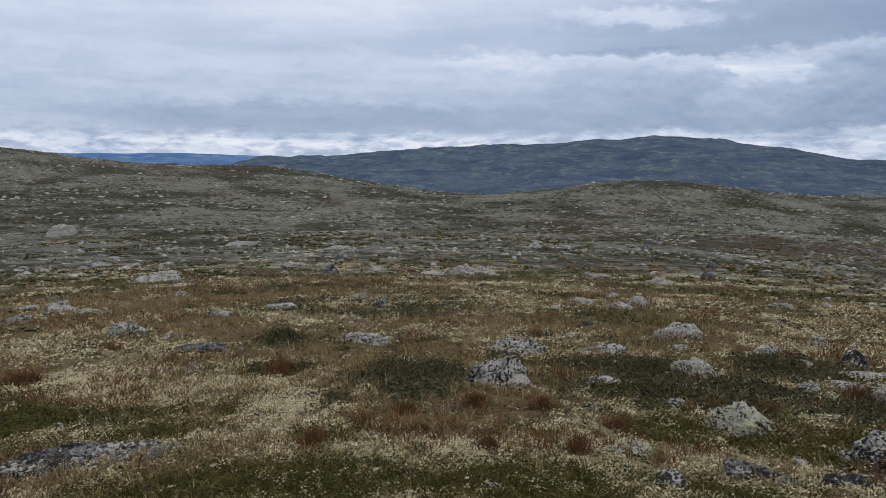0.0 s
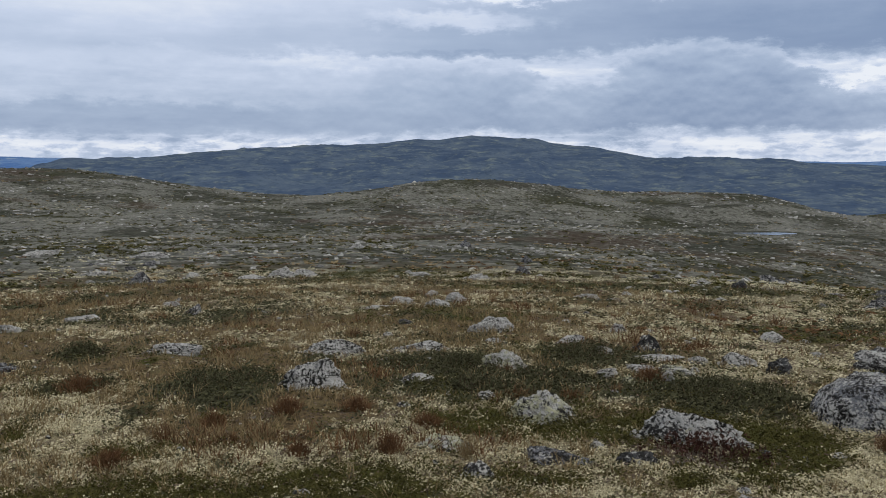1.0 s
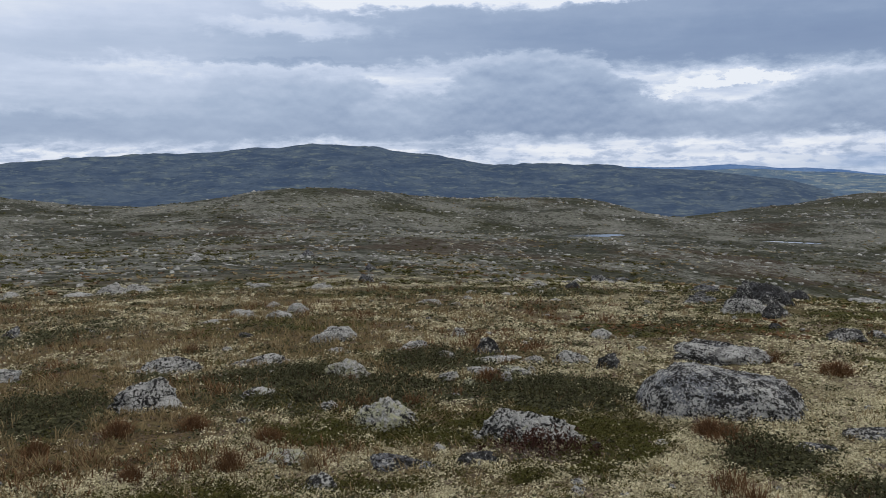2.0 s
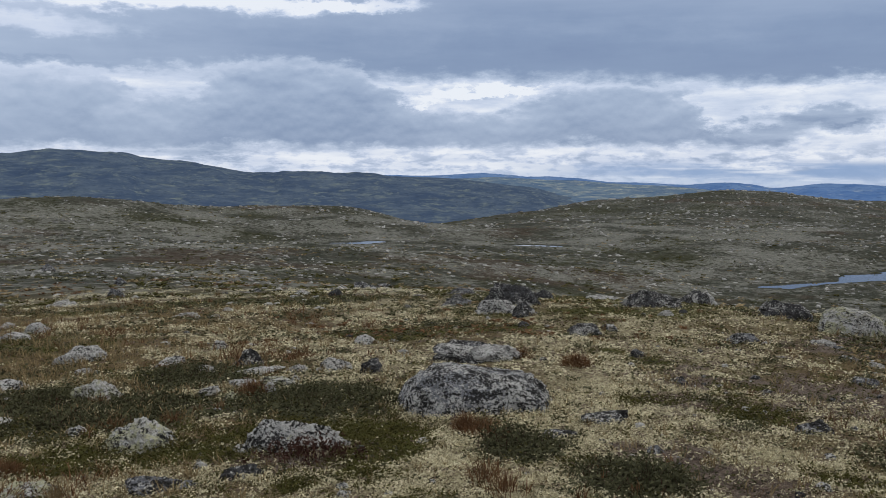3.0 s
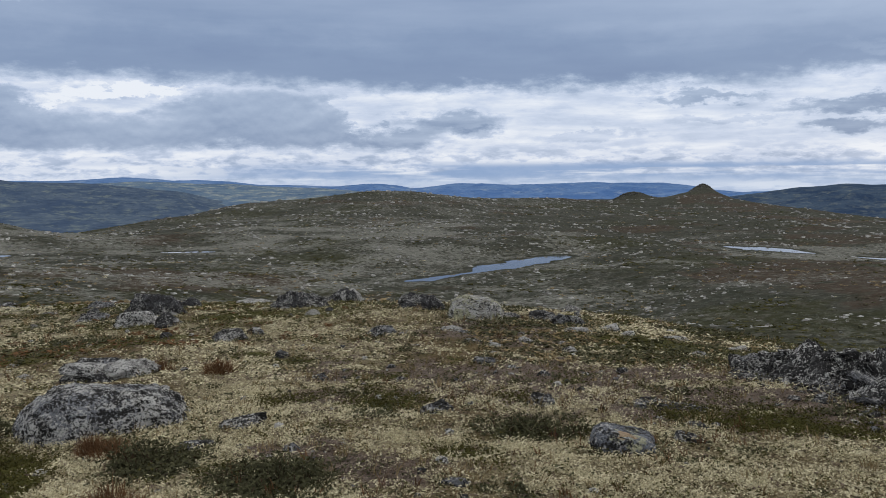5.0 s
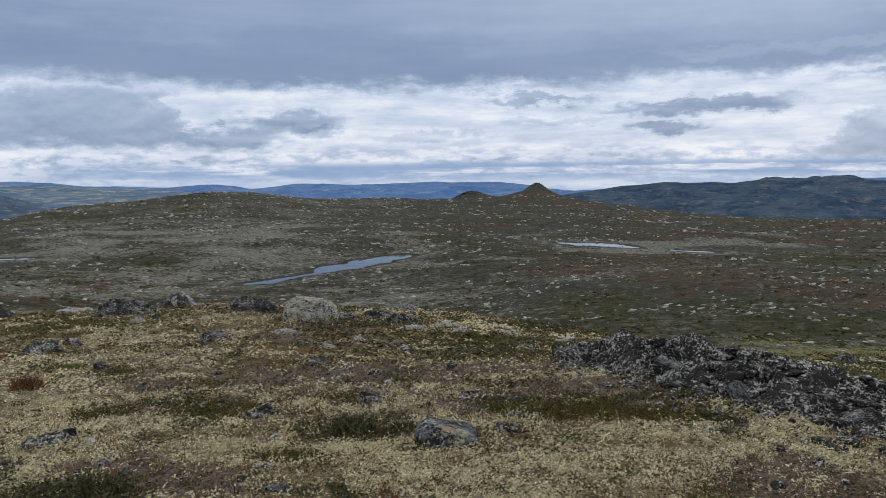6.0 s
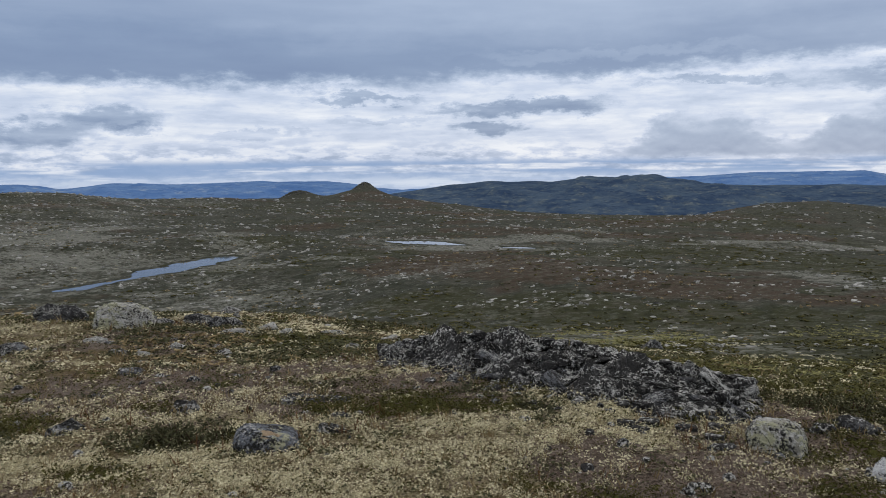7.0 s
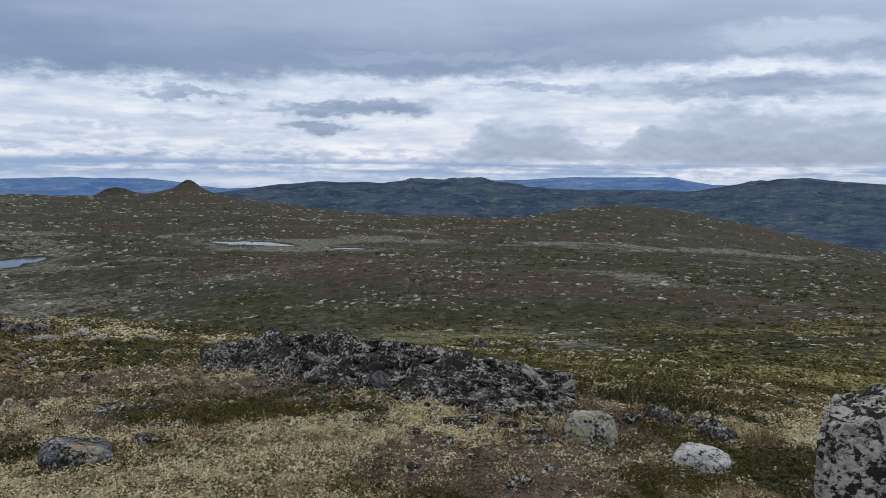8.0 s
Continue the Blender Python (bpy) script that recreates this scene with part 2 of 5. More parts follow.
def ground_material():
    m, t, shader = material("heath_ground")
    at = node(t, "ShaderNodeTexCoord", 3)
    cover = t.nodes.new("ShaderNodeAttribute")
    cover.attribute_name = "cover"
    sp = t.nodes.new("ShaderNodeSeparateColor")
    t.links.new(cover.outputs["Color"], sp.inputs[0])
    lichen, green, heath = sp.outputs
    shrub = cover.outputs["Alpha"]
    reach = t.nodes.new("ShaderNodeAttribute")
    reach.attribute_name = "reach"
    far = reach.outputs["Fac"]
    n1, n2, n3 = grain(t, at, 3.0, 5.0, 0.6), grain(t, at, 22.0, 5.0, 0.65), grain(t, at, 90.0, 3.0, 0.6)
    wide = grain(t, at, 0.22, 5.0, 0.6)
    dry = blend(t, step(t, n2, 0.3, 0.7), (0.045, 0.032, 0.016), (0.20, 0.145, 0.075))
    dry = blend(t, step(t, n1, 0.45, 0.65, 0.0, 0.6), dry, (0.12, 0.105, 0.045))
    pale = blend(t, step(t, n3, 0.3, 0.7), (0.10, 0.082, 0.046), (0.44, 0.385, 0.24))
    pale = blend(t, step(t, n2, 0.50, 0.60, 0.0, 0.9), pale, (0.085, 0.066, 0.037))
    near = blend(t, step(t, calc(t, "ADD", lichen, calc(t, "MULTIPLY", calc(t, "SUBTRACT", n2, 0.5), 1.3)), 0.35, 0.65), dry, pale)
    purple = blend(t, step(t, n3, 0.32, 0.68), (0.045, 0.034, 0.026), (0.23, 0.185, 0.148))
    purple = blend(t, step(t, n2, 0.5, 0.62, 0.0, 0.7), purple, (0.10, 0.075, 0.058))
    near = blend(t, step(t, calc(t, "ADD", heath, calc(t, "MULTIPLY", calc(t, "SUBTRACT", n2, 0.5), 1.0)), 0.4, 0.7), near, purple)
    leaf = blend(t, n3, (0.025, 0.027, 0.007), (0.115, 0.112, 0.028))
    near = blend(t, step(t, calc(t, "ADD", green, calc(t, "MULTIPLY", calc(t, "SUBTRACT", n2, 0.5), 0.9)), 0.4, 0.6), near, leaf)
    dark = blend(t, n3, (0.022, 0.020, 0.012), (0.085, 0.08, 0.042))
    near = blend(t, step(t, calc(t, "ADD", shrub, calc(t, "MULTIPLY", calc(t, "SUBTRACT", n2, 0.5), 0.9)), 0.4, 0.6), near, dark)
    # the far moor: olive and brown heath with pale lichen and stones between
    # these tones are greyed, which puts the haze of distance into the colour
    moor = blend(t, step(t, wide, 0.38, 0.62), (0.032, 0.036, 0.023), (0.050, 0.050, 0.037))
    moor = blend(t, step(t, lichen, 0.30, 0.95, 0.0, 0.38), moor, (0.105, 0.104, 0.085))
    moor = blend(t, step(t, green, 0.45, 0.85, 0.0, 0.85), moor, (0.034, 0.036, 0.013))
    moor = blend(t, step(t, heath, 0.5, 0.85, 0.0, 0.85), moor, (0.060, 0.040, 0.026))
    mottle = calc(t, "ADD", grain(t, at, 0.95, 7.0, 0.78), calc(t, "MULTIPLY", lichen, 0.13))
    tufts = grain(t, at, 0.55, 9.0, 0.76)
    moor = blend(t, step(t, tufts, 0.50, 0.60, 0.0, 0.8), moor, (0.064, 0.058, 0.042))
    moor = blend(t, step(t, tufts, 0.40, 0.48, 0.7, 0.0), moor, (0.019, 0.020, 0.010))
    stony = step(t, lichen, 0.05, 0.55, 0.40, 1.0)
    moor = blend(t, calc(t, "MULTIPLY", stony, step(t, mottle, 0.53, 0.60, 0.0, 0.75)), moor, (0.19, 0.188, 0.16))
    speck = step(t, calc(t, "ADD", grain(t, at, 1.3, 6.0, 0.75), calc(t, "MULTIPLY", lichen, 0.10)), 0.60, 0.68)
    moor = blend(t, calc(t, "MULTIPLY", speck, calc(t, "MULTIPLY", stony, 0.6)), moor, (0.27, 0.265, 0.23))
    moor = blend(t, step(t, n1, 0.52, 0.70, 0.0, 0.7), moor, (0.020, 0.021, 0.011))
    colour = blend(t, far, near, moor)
    high = calc(t, "ADD", calc(t, "MULTIPLY", n2, 0.7), calc(t, "MULTIPLY", n3, 0.3))
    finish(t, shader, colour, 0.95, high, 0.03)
    return m


def rock_material(name, base, white, black, yellow, fine=1.0):
    """Granite under crusts of white, black and yellow-green lichen; the numbers say how much each covers, 0 to 1."""
    m, t, shader = material(name)
    at = node(t, "ShaderNodeTexCoord", 3)
    info = t.nodes.new("ShaderNodeObjectInfo")
    at = node(t, "ShaderNodeVectorMath", operation="ADD", i0=at, i1=node(t, "ShaderNodeVectorMath", operation="SCALE", i0=(7.0, 3.0, 5.0), i3=info.outputs["Random"]))
    if fine != 1.0:
        at = node(t, "ShaderNodeVectorMath", operation="SCALE", i0=at, i3=fine)
    n1, n2, n3 = grain(t, at, 6.0, 6.0, 0.62), grain(t, at, 30.0, 5.0, 0.65), grain(t, at, 120.0, 3.0, 0.6)
    stone = blend(t, n3, tuple(0.55 * c for c in base), tuple(1.45 * c for c in base))
    stone = blend(t, step(t, n1, 0.4, 0.62, 0.0, 0.5), stone, tuple(0.6 * c for c in base))
    # crusts grow in colonies: broad patches, broken up finely
    broad = grain(t, at, 3.6, 4.0, 0.55)
    w = 0.66 - 0.24 * white
    crust = calc(t, "ADD", calc(t, "MULTIPLY", broad, 0.36), calc(t, "MULTIPLY", grain(t, at, 32.0, 7.0, 0.74), 0.64))
    stone = blend(t, step(t, crust, w - 0.005, w + 0.03), stone, blend(t, n3, (0.27, 0.268, 0.25), (0.58, 0.57, 0.53)))
    y = 0.70 - 0.26 * yellow
    at_y = node(t, "ShaderNodeVectorMath", operation="ADD", i0=at, i1=(4.1, 9.7, 2.2))
    crust = calc(t, "ADD", calc(t, "MULTIPLY", grain(t, at_y, 2.6, 4.0, 0.55), 0.5), calc(t, "MULTIPLY", grain(t, at_y, 15.0, 7.0, 0.7), 0.5))
    stone = blend(t, step(t, crust, y - 0.01, y + 0.05), stone, blend(t, n2, (0.25, 0.25, 0.155), (0.46, 0.45, 0.31)))
    k = 0.675 - 0.23 * black
    at_k = node(t, "ShaderNodeVectorMath", operation="ADD", i0=at, i1=(1.7, 5.2, 8.4))
    crust = calc(t, "ADD", calc(t, "MULTIPLY", grain(t, at_k, 8.0, 4.0, 0.55), 0.36), calc(t, "MULTIPLY", grain(t, at_k, 46.0, 7.0, 0.72), 0.64))
    stone = blend(t, step(t, crust, k, k + 0.03), stone, blend(t, n3, (0.010, 0.010, 0.010), (0.05, 0.048, 0.046)))
    # joints: thin dark splits that run mostly along the bedding
    bent = node(t, "ShaderNodeVectorMath", operation="ADD", i0=node(t, "ShaderNodeVectorMath", operation="MULTIPLY", i0=at, i1=(1.0, 1.0, 2.6)),
                i1=node(t, "ShaderNodeVectorMath", operation="SCALE", i0=node(t, "ShaderNodeTexNoise", 1, i0=at, i2=5.0, i3=5.0, i4=0.65), i3=0.45))
    cells = t.nodes.new("ShaderNodeTexVoronoi")
    cells.feature, cells.inputs["Scale"].default_value = "DISTANCE_TO_EDGE", 3.4
    t.links.new(bent, cells.inputs[0])
    joint = calc(t, "MULTIPLY", step(t, cells.outputs["Distance"], 0.006, 0.035, 1.0, 0.0), step(t, broad, 0.42, 0.56))
    stone = blend(t, calc(t, "MULTIPLY", joint, 0.85), stone, (0.012, 0.011, 0.010))
    relief = calc(t, "ADD", calc(t, "MULTIPLY", n1, 0.55), calc(t, "ADD", calc(t, "MULTIPLY", n2, 0.45), calc(t, "MULTIPLY", joint, -0.5)))
    finish(t, shader, stone, 0.88, relief, 0.05)
    return m


def leafy_material(name, low, high):
    """Plants: each piece takes its own tone between two colours."""
    m, t, shader = material(name)
    island = node(t, "ShaderNodeNewGeometry", "Random Per Island")
    at = node(t, "ShaderNodeTexCoord", 3)
    tone = calc(t, "ADD", calc(t, "MULTIPLY", island, 0.28), calc(t, "ADD", calc(t, "MULTIPLY", step(t, grain(t, at, 17.0, 4.0, 0.62), 0.34, 0.66), 0.57), calc(t, "MULTIPLY", grain(t, at, 2.0, 3.0), 0.25)), clamp=True)
    colour = blend(t, tone, low, high)
    colour = blend(t, step(t, grain(t, at, 160.0, 2.0), 0.35, 0.7, 0.0, 0.35), colour, tuple(0.5 * c for c in low))
    finish(t, shader, colour, 0.9)
    return m


def hazed_material(name, low, high, scale, patch, patch_share):
    """Far slopes, with the blue haze of kilometres of air put into their colour."""
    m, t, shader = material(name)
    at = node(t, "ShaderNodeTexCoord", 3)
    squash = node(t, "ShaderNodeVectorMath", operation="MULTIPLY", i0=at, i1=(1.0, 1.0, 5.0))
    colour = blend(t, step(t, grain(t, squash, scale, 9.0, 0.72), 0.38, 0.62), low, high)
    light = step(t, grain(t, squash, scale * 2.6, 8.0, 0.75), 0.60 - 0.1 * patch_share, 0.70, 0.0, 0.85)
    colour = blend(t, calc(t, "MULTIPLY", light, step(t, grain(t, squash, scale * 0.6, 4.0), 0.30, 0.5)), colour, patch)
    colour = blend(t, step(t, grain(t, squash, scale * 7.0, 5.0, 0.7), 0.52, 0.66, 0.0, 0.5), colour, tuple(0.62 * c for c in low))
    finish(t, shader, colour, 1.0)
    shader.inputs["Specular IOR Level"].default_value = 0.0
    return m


def water_material():
    m, t, shader = material("still_water")
    at = node(t, "ShaderNodeTexCoord", 3)
    finish(t, shader, blend(t, grain(t, at, 0.4), (0.015, 0.022, 0.03), (0.03, 0.04, 0.05)), 0.06, grain(t, at, 2.0, 3.0), 0.002)
    shader.inputs["Specular IOR Level"].default_value = 1.0
    return m


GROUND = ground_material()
WATER = water_material()


def strewn_material():
    """Weathered stones seen from afar: pale grey, each a little different."""
    m, t, shader = material("strewn_stone")
    at = node(t, "ShaderNodeTexCoord", 3)
    tone = node(t, "ShaderNodeNewGeometry", "Random Per Island")
    colour = blend(t, tone, (0.13, 0.128, 0.118), (0.50, 0.49, 0.45))
    colour = blend(t, step(t, grain(t, at, 5.0, 5.0, 0.65), 0.48, 0.62, 0.0, 0.8), colour, (0.07, 0.068, 0.06))
    finish(t, shader, colour, 0.9)
    return m


STREWN = strewn_material()
ROCK = {
    "p": rock_material("pale_rock", (0.24, 0.235, 0.22), 0.85, 0.62, 0.30),
    "w": rock_material("white_and_black_rock", (0.23, 0.23, 0.225), 0.93, 0.76, 0.25),
    "y": rock_material("yellowish_rock", (0.27, 0.26, 0.22), 0.80, 0.66, 0.78),
    "g": rock_material("grey_rock", (0.155, 0.158, 0.168), 0.64, 0.80, 0.12),
    "B": rock_material("granite_boulder_rock", (0.185, 0.19, 0.20), 0.80, 0.80, 0.10),
    "d": rock_material("dark_rock", (0.085, 0.085, 0.088), 0.60, 0.84, 0.15),
    "T": rock_material("tan_marked_rock", (0.14, 0.15, 0.17), 0.55, 0.74, 0.60),
    "S": rock_material("standing_stone_rock", (0.25, 0.25, 0.24), 0.95, 0.80, 0.35, 1.1),
    "O": rock_material("outcrop_rock", (0.085, 0.082, 0.080), 0.79, 0.92, 0.25, 0.9),
    "W": rock_material("bright_rock", (0.58, 0.58, 0.58), 0.40, 0.62, 0.03),
}
TAN = rock_material("tan_rock", (0.40, 0.30, 0.195), 0.2, 0.35, 0.0)
LICHEN = leafy_material("reindeer_lichen", (0.32, 0.278, 0.165), (0.88, 0.81, 0.56))
STRAW = leafy_material("dry_grass", (0.12, 0.086, 0.043), (0.40, 0.305, 0.165))
RUSSET = leafy_material("russet_grass", (0.065, 0.034, 0.018), (0.23, 0.125, 0.060))
YELLOW = leafy_material("yellow_green_heath", (0.085, 0.080, 0.028), (0.36, 0.34, 0.15))
MOSS = leafy_material("crowberry_leaves", (0.024, 0.023, 0.009), (0.135, 0.122, 0.038))
TWIG = leafy_material("dark_shrub_leaves", (0.028, 0.028, 0.016), (0.125, 0.122, 0.062))
HEATH = leafy_material("heather_sprigs", (0.070, 0.050, 0.038), (0.24, 0.182, 0.140))
RED = leafy_material("red_heath_leaves", (0.030, 0.016, 0.012), (0.095, 0.046, 0.034))
# the blue in these base colours stands in for haze over the distance
MOUNTAIN = hazed_material("hazed_mountain_slopes", (0.055, 0.084, 0.138), (0.098, 0.132, 0.176), 0.008, (0.21, 0.245, 0.215), 1.1)
# the pale patch colour paints strips of sunlight on these hills
VALE = hazed_material("sunlit_green_vale", (0.085, 0.140, 0.225), (0.145, 0.205, 0.260), 0.006, (0.46, 0.47, 0.37), 1.4)
RIDGE = hazed_material("hazed_forest_ridges", (0.034, 0.058, 0.104), (0.072, 0.104, 0.146), 0.010, (0.170, 0.190, 0.175), 1.1)
BLUE = hazed_material("haze_blue_ridges", (0.082, 0.165, 0.350), (0.140, 0.236, 0.415), 0.0040, (0.30, 0.37, 0.45), 0.9)


# ---- the lie of the land: a knoll, hills and hollows round it ----
def lattice(ix, iy, seed):
    h = (ix.astype(np.int64) * 374761393 + iy.astype(np.int64) * 668265263 + seed * 1442695041) & 0xFFFFFFFF
    h = ((h ^ (h >> 13)) * 1274126177) & 0xFFFFFFFF
    return ((h ^ (h >> 16)) & 0xFFFFFF) / float(0xFFFFFF)


def value_noise(x, y, seed=0):
    """Smooth noise from 0 to 1 with cells of 1 m."""
    x, y = np.asarray(x, float), np.asarray(y, float)
    ix, iy = np.floor(x), np.floor(y)
    u, v = x - ix, y - iy
    u, v = u * u * u * (u * (u * 6 - 15) + 10), v * v * v * (v * (v * 6 - 15) + 10)
    a, b = lattice(ix, iy, seed), lattice(ix + 1, iy, seed)
    c, d = lattice(ix, iy + 1, seed), lattice(ix + 1, iy + 1, seed)
    return (a * (1 - u) + b * u) * (1 - v) + (c * (1 - u) + d * u) * v


def fbm(x, y, size, octaves=4, seed=0, gain=0.5):
    """Layered noise from about -1 to 1; size: metres of the coarsest cells."""
    total, weight, amp = 0.0, 0.0, 1.0
    for n in range(octaves):
        k = 2.03 ** n / size
        total = total + amp * (2 * value_noise(x * k + 17.3 * n, y * k - 9.1 * n, seed + n) - 1)
        weight += amp
        amp *= gain
    return total / weight


def smooth(a, b, v):
    t = np.clip((v - a) / (b - a), 0.0, 1.0)
    return t * t * (3 - 2 * t)


def place(bearing, distance):
    """A bearing in degrees left of the y axis, and metres from the knoll's top."""
    return -math.sin(radians(bearing)) * distance, math.cos(radians(bearing)) * distance


# bearing, distance, half-width away from the knoll, half-width across, height
HILLS_WEST = [
    (38, 300, 110, 90, 9.64),
    (28, 300, 100, 60, 13.19),
    (21, 290, 90, 45, -7.02),
    (14, 280, 90, 50, 10.14),
    (7, 260, 80, 40, 1.57),
    (0, 240, 80, 40, -0.31),
    (-7, 235, 60, 35, 1.30),
    (-13.5, 230, 60, 32, 5.74),
    (-20, 250, 60, 40, 2.04),
    (-27, 270, 60, 40, 4.73),
    (-31.5, 280, 60, 22, 4.78),
    (-33, 300, 60, 40, -5.43),
    (-34.5, 300, 60, 16, 2.70),
    (-38, 420, 70, 40, -4.81),
    (-38.5, 580, 120, 60, -6.96),
    (-42, 380, 70, 18, 3.13),
    (-43, 430, 80, 40, -10.53),
    (-45, 400, 70, 22, 2.58),
    (-48, 430, 80, 40, 7.49),
    (-53, 430, 80, 40, 0.53),
]
HILLS_EAST = [
    (-58, 430, 80, 40, 10.58),
    (-63, 440, 80, 40, 2.91),
    (-68, 500, 90, 50, 7.96),
    (-74, 560, 100, 60, 6.70),
    (-75.1, 570, 14, 13, 7.60),
    (-79.5, 580, 40, 20, 8.22),
    (-79.6, 580, 12, 7, 4.74),
    (-80, 560, 90, 50, 10.92),
    (-87, 500, 80, 50, 2.40),
    (-94, 420, 80, 50, -4.66),
    (-100, 400, 80, 40, -3.30),
    (-107.5, 380, 80, 34, 5.09),
    (-112.5, 370, 80, 30, 1.64),
    (-119, 380, 140, 60, 4.03),
    (-125, 640, 220, 110, -11.35),
    (-128, 380, 170, 80, -10.82),
    (-138, 380, 170, 120, -7.81),
]
HOLLOWS = [
    (-95, 8.6, 2.6, 3, 0.30),
    (-59, 22, 7, 9, 0.30),
    (-71, 17, 4.5, 5, 0.36),
    (-100, 56, 23, 30, -3.60),
    (-63, 122, 38, 48, -4.50),
    (-33, 180, 40, 45, -3.00),
    (-85, 180, 50, 60, -2.50),
    (-62, 75, 28, 40, -3.60),
    (-67, 90, 25, 26, -2.20),
    (-97, 31, 11, 16, -1.90),
    (-119, 28, 9, 14, -1.40),
]


def raw_height(x, y, rough=1.0):
    x, y = np.asarray(x, float), np.asarray(y, float)
    r = np.hypot(x, y)
    s = np.sqrt(r * r + 64) - 8
    z = -18 * (1 - np.exp(-s / 150)) - 118 * smooth(300, 1500, r)
    beyond = smooth(25, 120, r)
    z = z - 0.02 * (1 - beyond)
    for bearing, distance, along, across, high in HILLS_WEST + HILLS_EAST + HOLLOWS:
        cx, cy = place(bearing, distance)
        c, d = math.cos(radians(bearing)), math.sin(radians(bearing))
        out, side = -d * (x - cx) + c * (y - cy), c * (x - cx) + d * (y - cy)
        z = z + (beyond if distance > 100 else 1.0) * high * np.exp(-((out / along) ** 2 + (side / across) ** 2))
    if rough:
        far = smooth(14, 120, r)
        z = z + rough * (far * (1.6 * fbm(x, y, 55, 4, 3) + 0.5 * fbm(x, y, 14, 3, 8) + 0.34 * fbm(x, y, 4.5, 4, 9, 0.6))
                         + (1 - far) * (0.10 * fbm(x, y, 3.0, 3, 5) + 0.034 * fbm(x, y, 0.45, 3, 52)) + smooth(600, 2500, r) * 14 * fbm(x, y, 420, 4, 21))
    return z


# ponds: level, then bearing, distance and half-width along each one
PONDS = [
    ("pond", -14.2, [(-31.9, 180, 1.8), (-33.4, 181, 3.0), (-34.7, 183, 1.8)]),
    ("pond", -15.5, [(-60.0, 130, 0.5), (-61.4, 132, 2.0), (-62.6, 135, 1.6), (-63.6, 138, 0.5), (-64.8, 141, 0.7), (-66.2, 148, 2.6), (-68.4, 158, 3.8), (-70.6, 168, 1.8)]),
    ("pond", -14.4, [(-81.2, 182, 0.8), (-83.0, 178, 2.8), (-84.8, 175, 2.4), (-86.4, 172, 0.7)]),
    ("bog_pool", -14.5, [(-89.0, 168, 0.5), (-90.2, 167, 1.0), (-91.2, 166, 0.5)]),
    ("bog_pool", -15.0, [(-43.8, 184, 0.8), (-45.5, 183, 1.1), (-46.8, 182, 0.8)]),
]


# a dry stream bed full of stones
STREAM = [(-88.0, 76, 0.8), (-91.0, 74.5, 1.2), (-94.0, 73, 1.6), (-97.6, 72, 1.2)]


def shore(x, y, chain):
    """Metres from the water's edge, negative on the water."""
    gap = np.full(np.shape(x), 1e6)
    wave = fbm(x, y, 9.0, 4, 40)
    for (b1, d1, h1), (b2, d2, h2) in zip(chain, chain[1:]):
        (ax, ay), (bx, by) = place(b1, d1), place(b2, d2)
        ux, uy = bx - ax, by - ay
        k = np.clip(((x - ax) * ux + (y - ay) * uy) / (ux * ux + uy * uy), 0, 1)
        half = h1 + (h2 - h1) * k
        gap = np.minimum(gap, np.hypot(x - ax - k * ux, y - ay - k * uy) - half * (1 + 1.1 * wave))
    return gap


def height(x, y):
    x, y = np.asarray(x, float), np.asarray(y, float)
    z = raw_height(x, y)
    for _, level, chain in PONDS:
        gap = shore(x, y, chain)
        m = 1 - smooth(0.5, 0.16 * chain[0][1], gap)
        z = z * (1 - m) + (level + 0.09 * smooth(0, 1.1, gap)) * m
        z = np.where(gap < 0, level - 0.02 - 0.25 * smooth(0, 1.5, -gap), z)
    return z


def spot_z(x, y):
    return float(height(np.array([x]), np.array([y]))[0])


# patches of plants on the knoll: x, y, half-width across the line of sight, half-length along it
GREEN = [(-0.1, 4.2, 1.5, 0.42), (-2.9, 5.9, 0.40, 0.45), (2.2, 5.25, 0.95, 0.42), (3.65, 4.75, 0.48, 0.85), (3.0, 5.35, 0.75, 0.42), (1.5, 4.35, 0.5, 0.2), (5.2, 2.16, 0.25, 0.18), (7.8, 4.5, 0.36, 0.28),
         (6.3, 3.45, 0.36, 0.40), (6.95, 0.62, 0.60, 0.36), (6.75, -0.05, 0.55, 0.22), (5.15, -2.35, 0.32, 0.22), (4.7, -2.2, 0.45, 0.22), (5.4, -3.05, 0.32, 0.40), (12.4, 2.8, 1.5, 1.2), (-1.9, 5.2, 0.7, 0.25)]
HEATHER = [(2.98, 4.72, 0.50, 0.36), (8.4, 2.9, 2.4, 2.2), (7.6, 1.3, 1.3, 1.1), (6.6, 3.9, 0.9, 0.6), (5.3, -1.5, 1.1, 1.2), (7.6, 0.3, 1.2, 0.7), (6.3, -2.5, 0.8, 0.7), (12.0, 4.6, 1.5, 1.5)]
SHRUBS = [(-0.15, 7.4, 0.60, 1.05), (2.06, 7.9, 0.95, 0.85), (3.67, 8.4, 0.65, 0.9), (-1.73, 9.65, 0.3, 0.45), (1.95, 6.53, 0.90, 0.6), (3.8, 6.35, 1.0, 0.8),
          (4.2, 3.95, 0.32, 0.45), (4.15, 2.85, 0.42, 0.40), (5.9, 1.87, 0.50, 0.27), (7.0, -2.95, 0.9, 0.3), (5.3, -3.4, 0.45, 0.5), (2.7, 7.0, 0.5, 0.5), (-1.3, 7.6, 0.4, 0.4)]


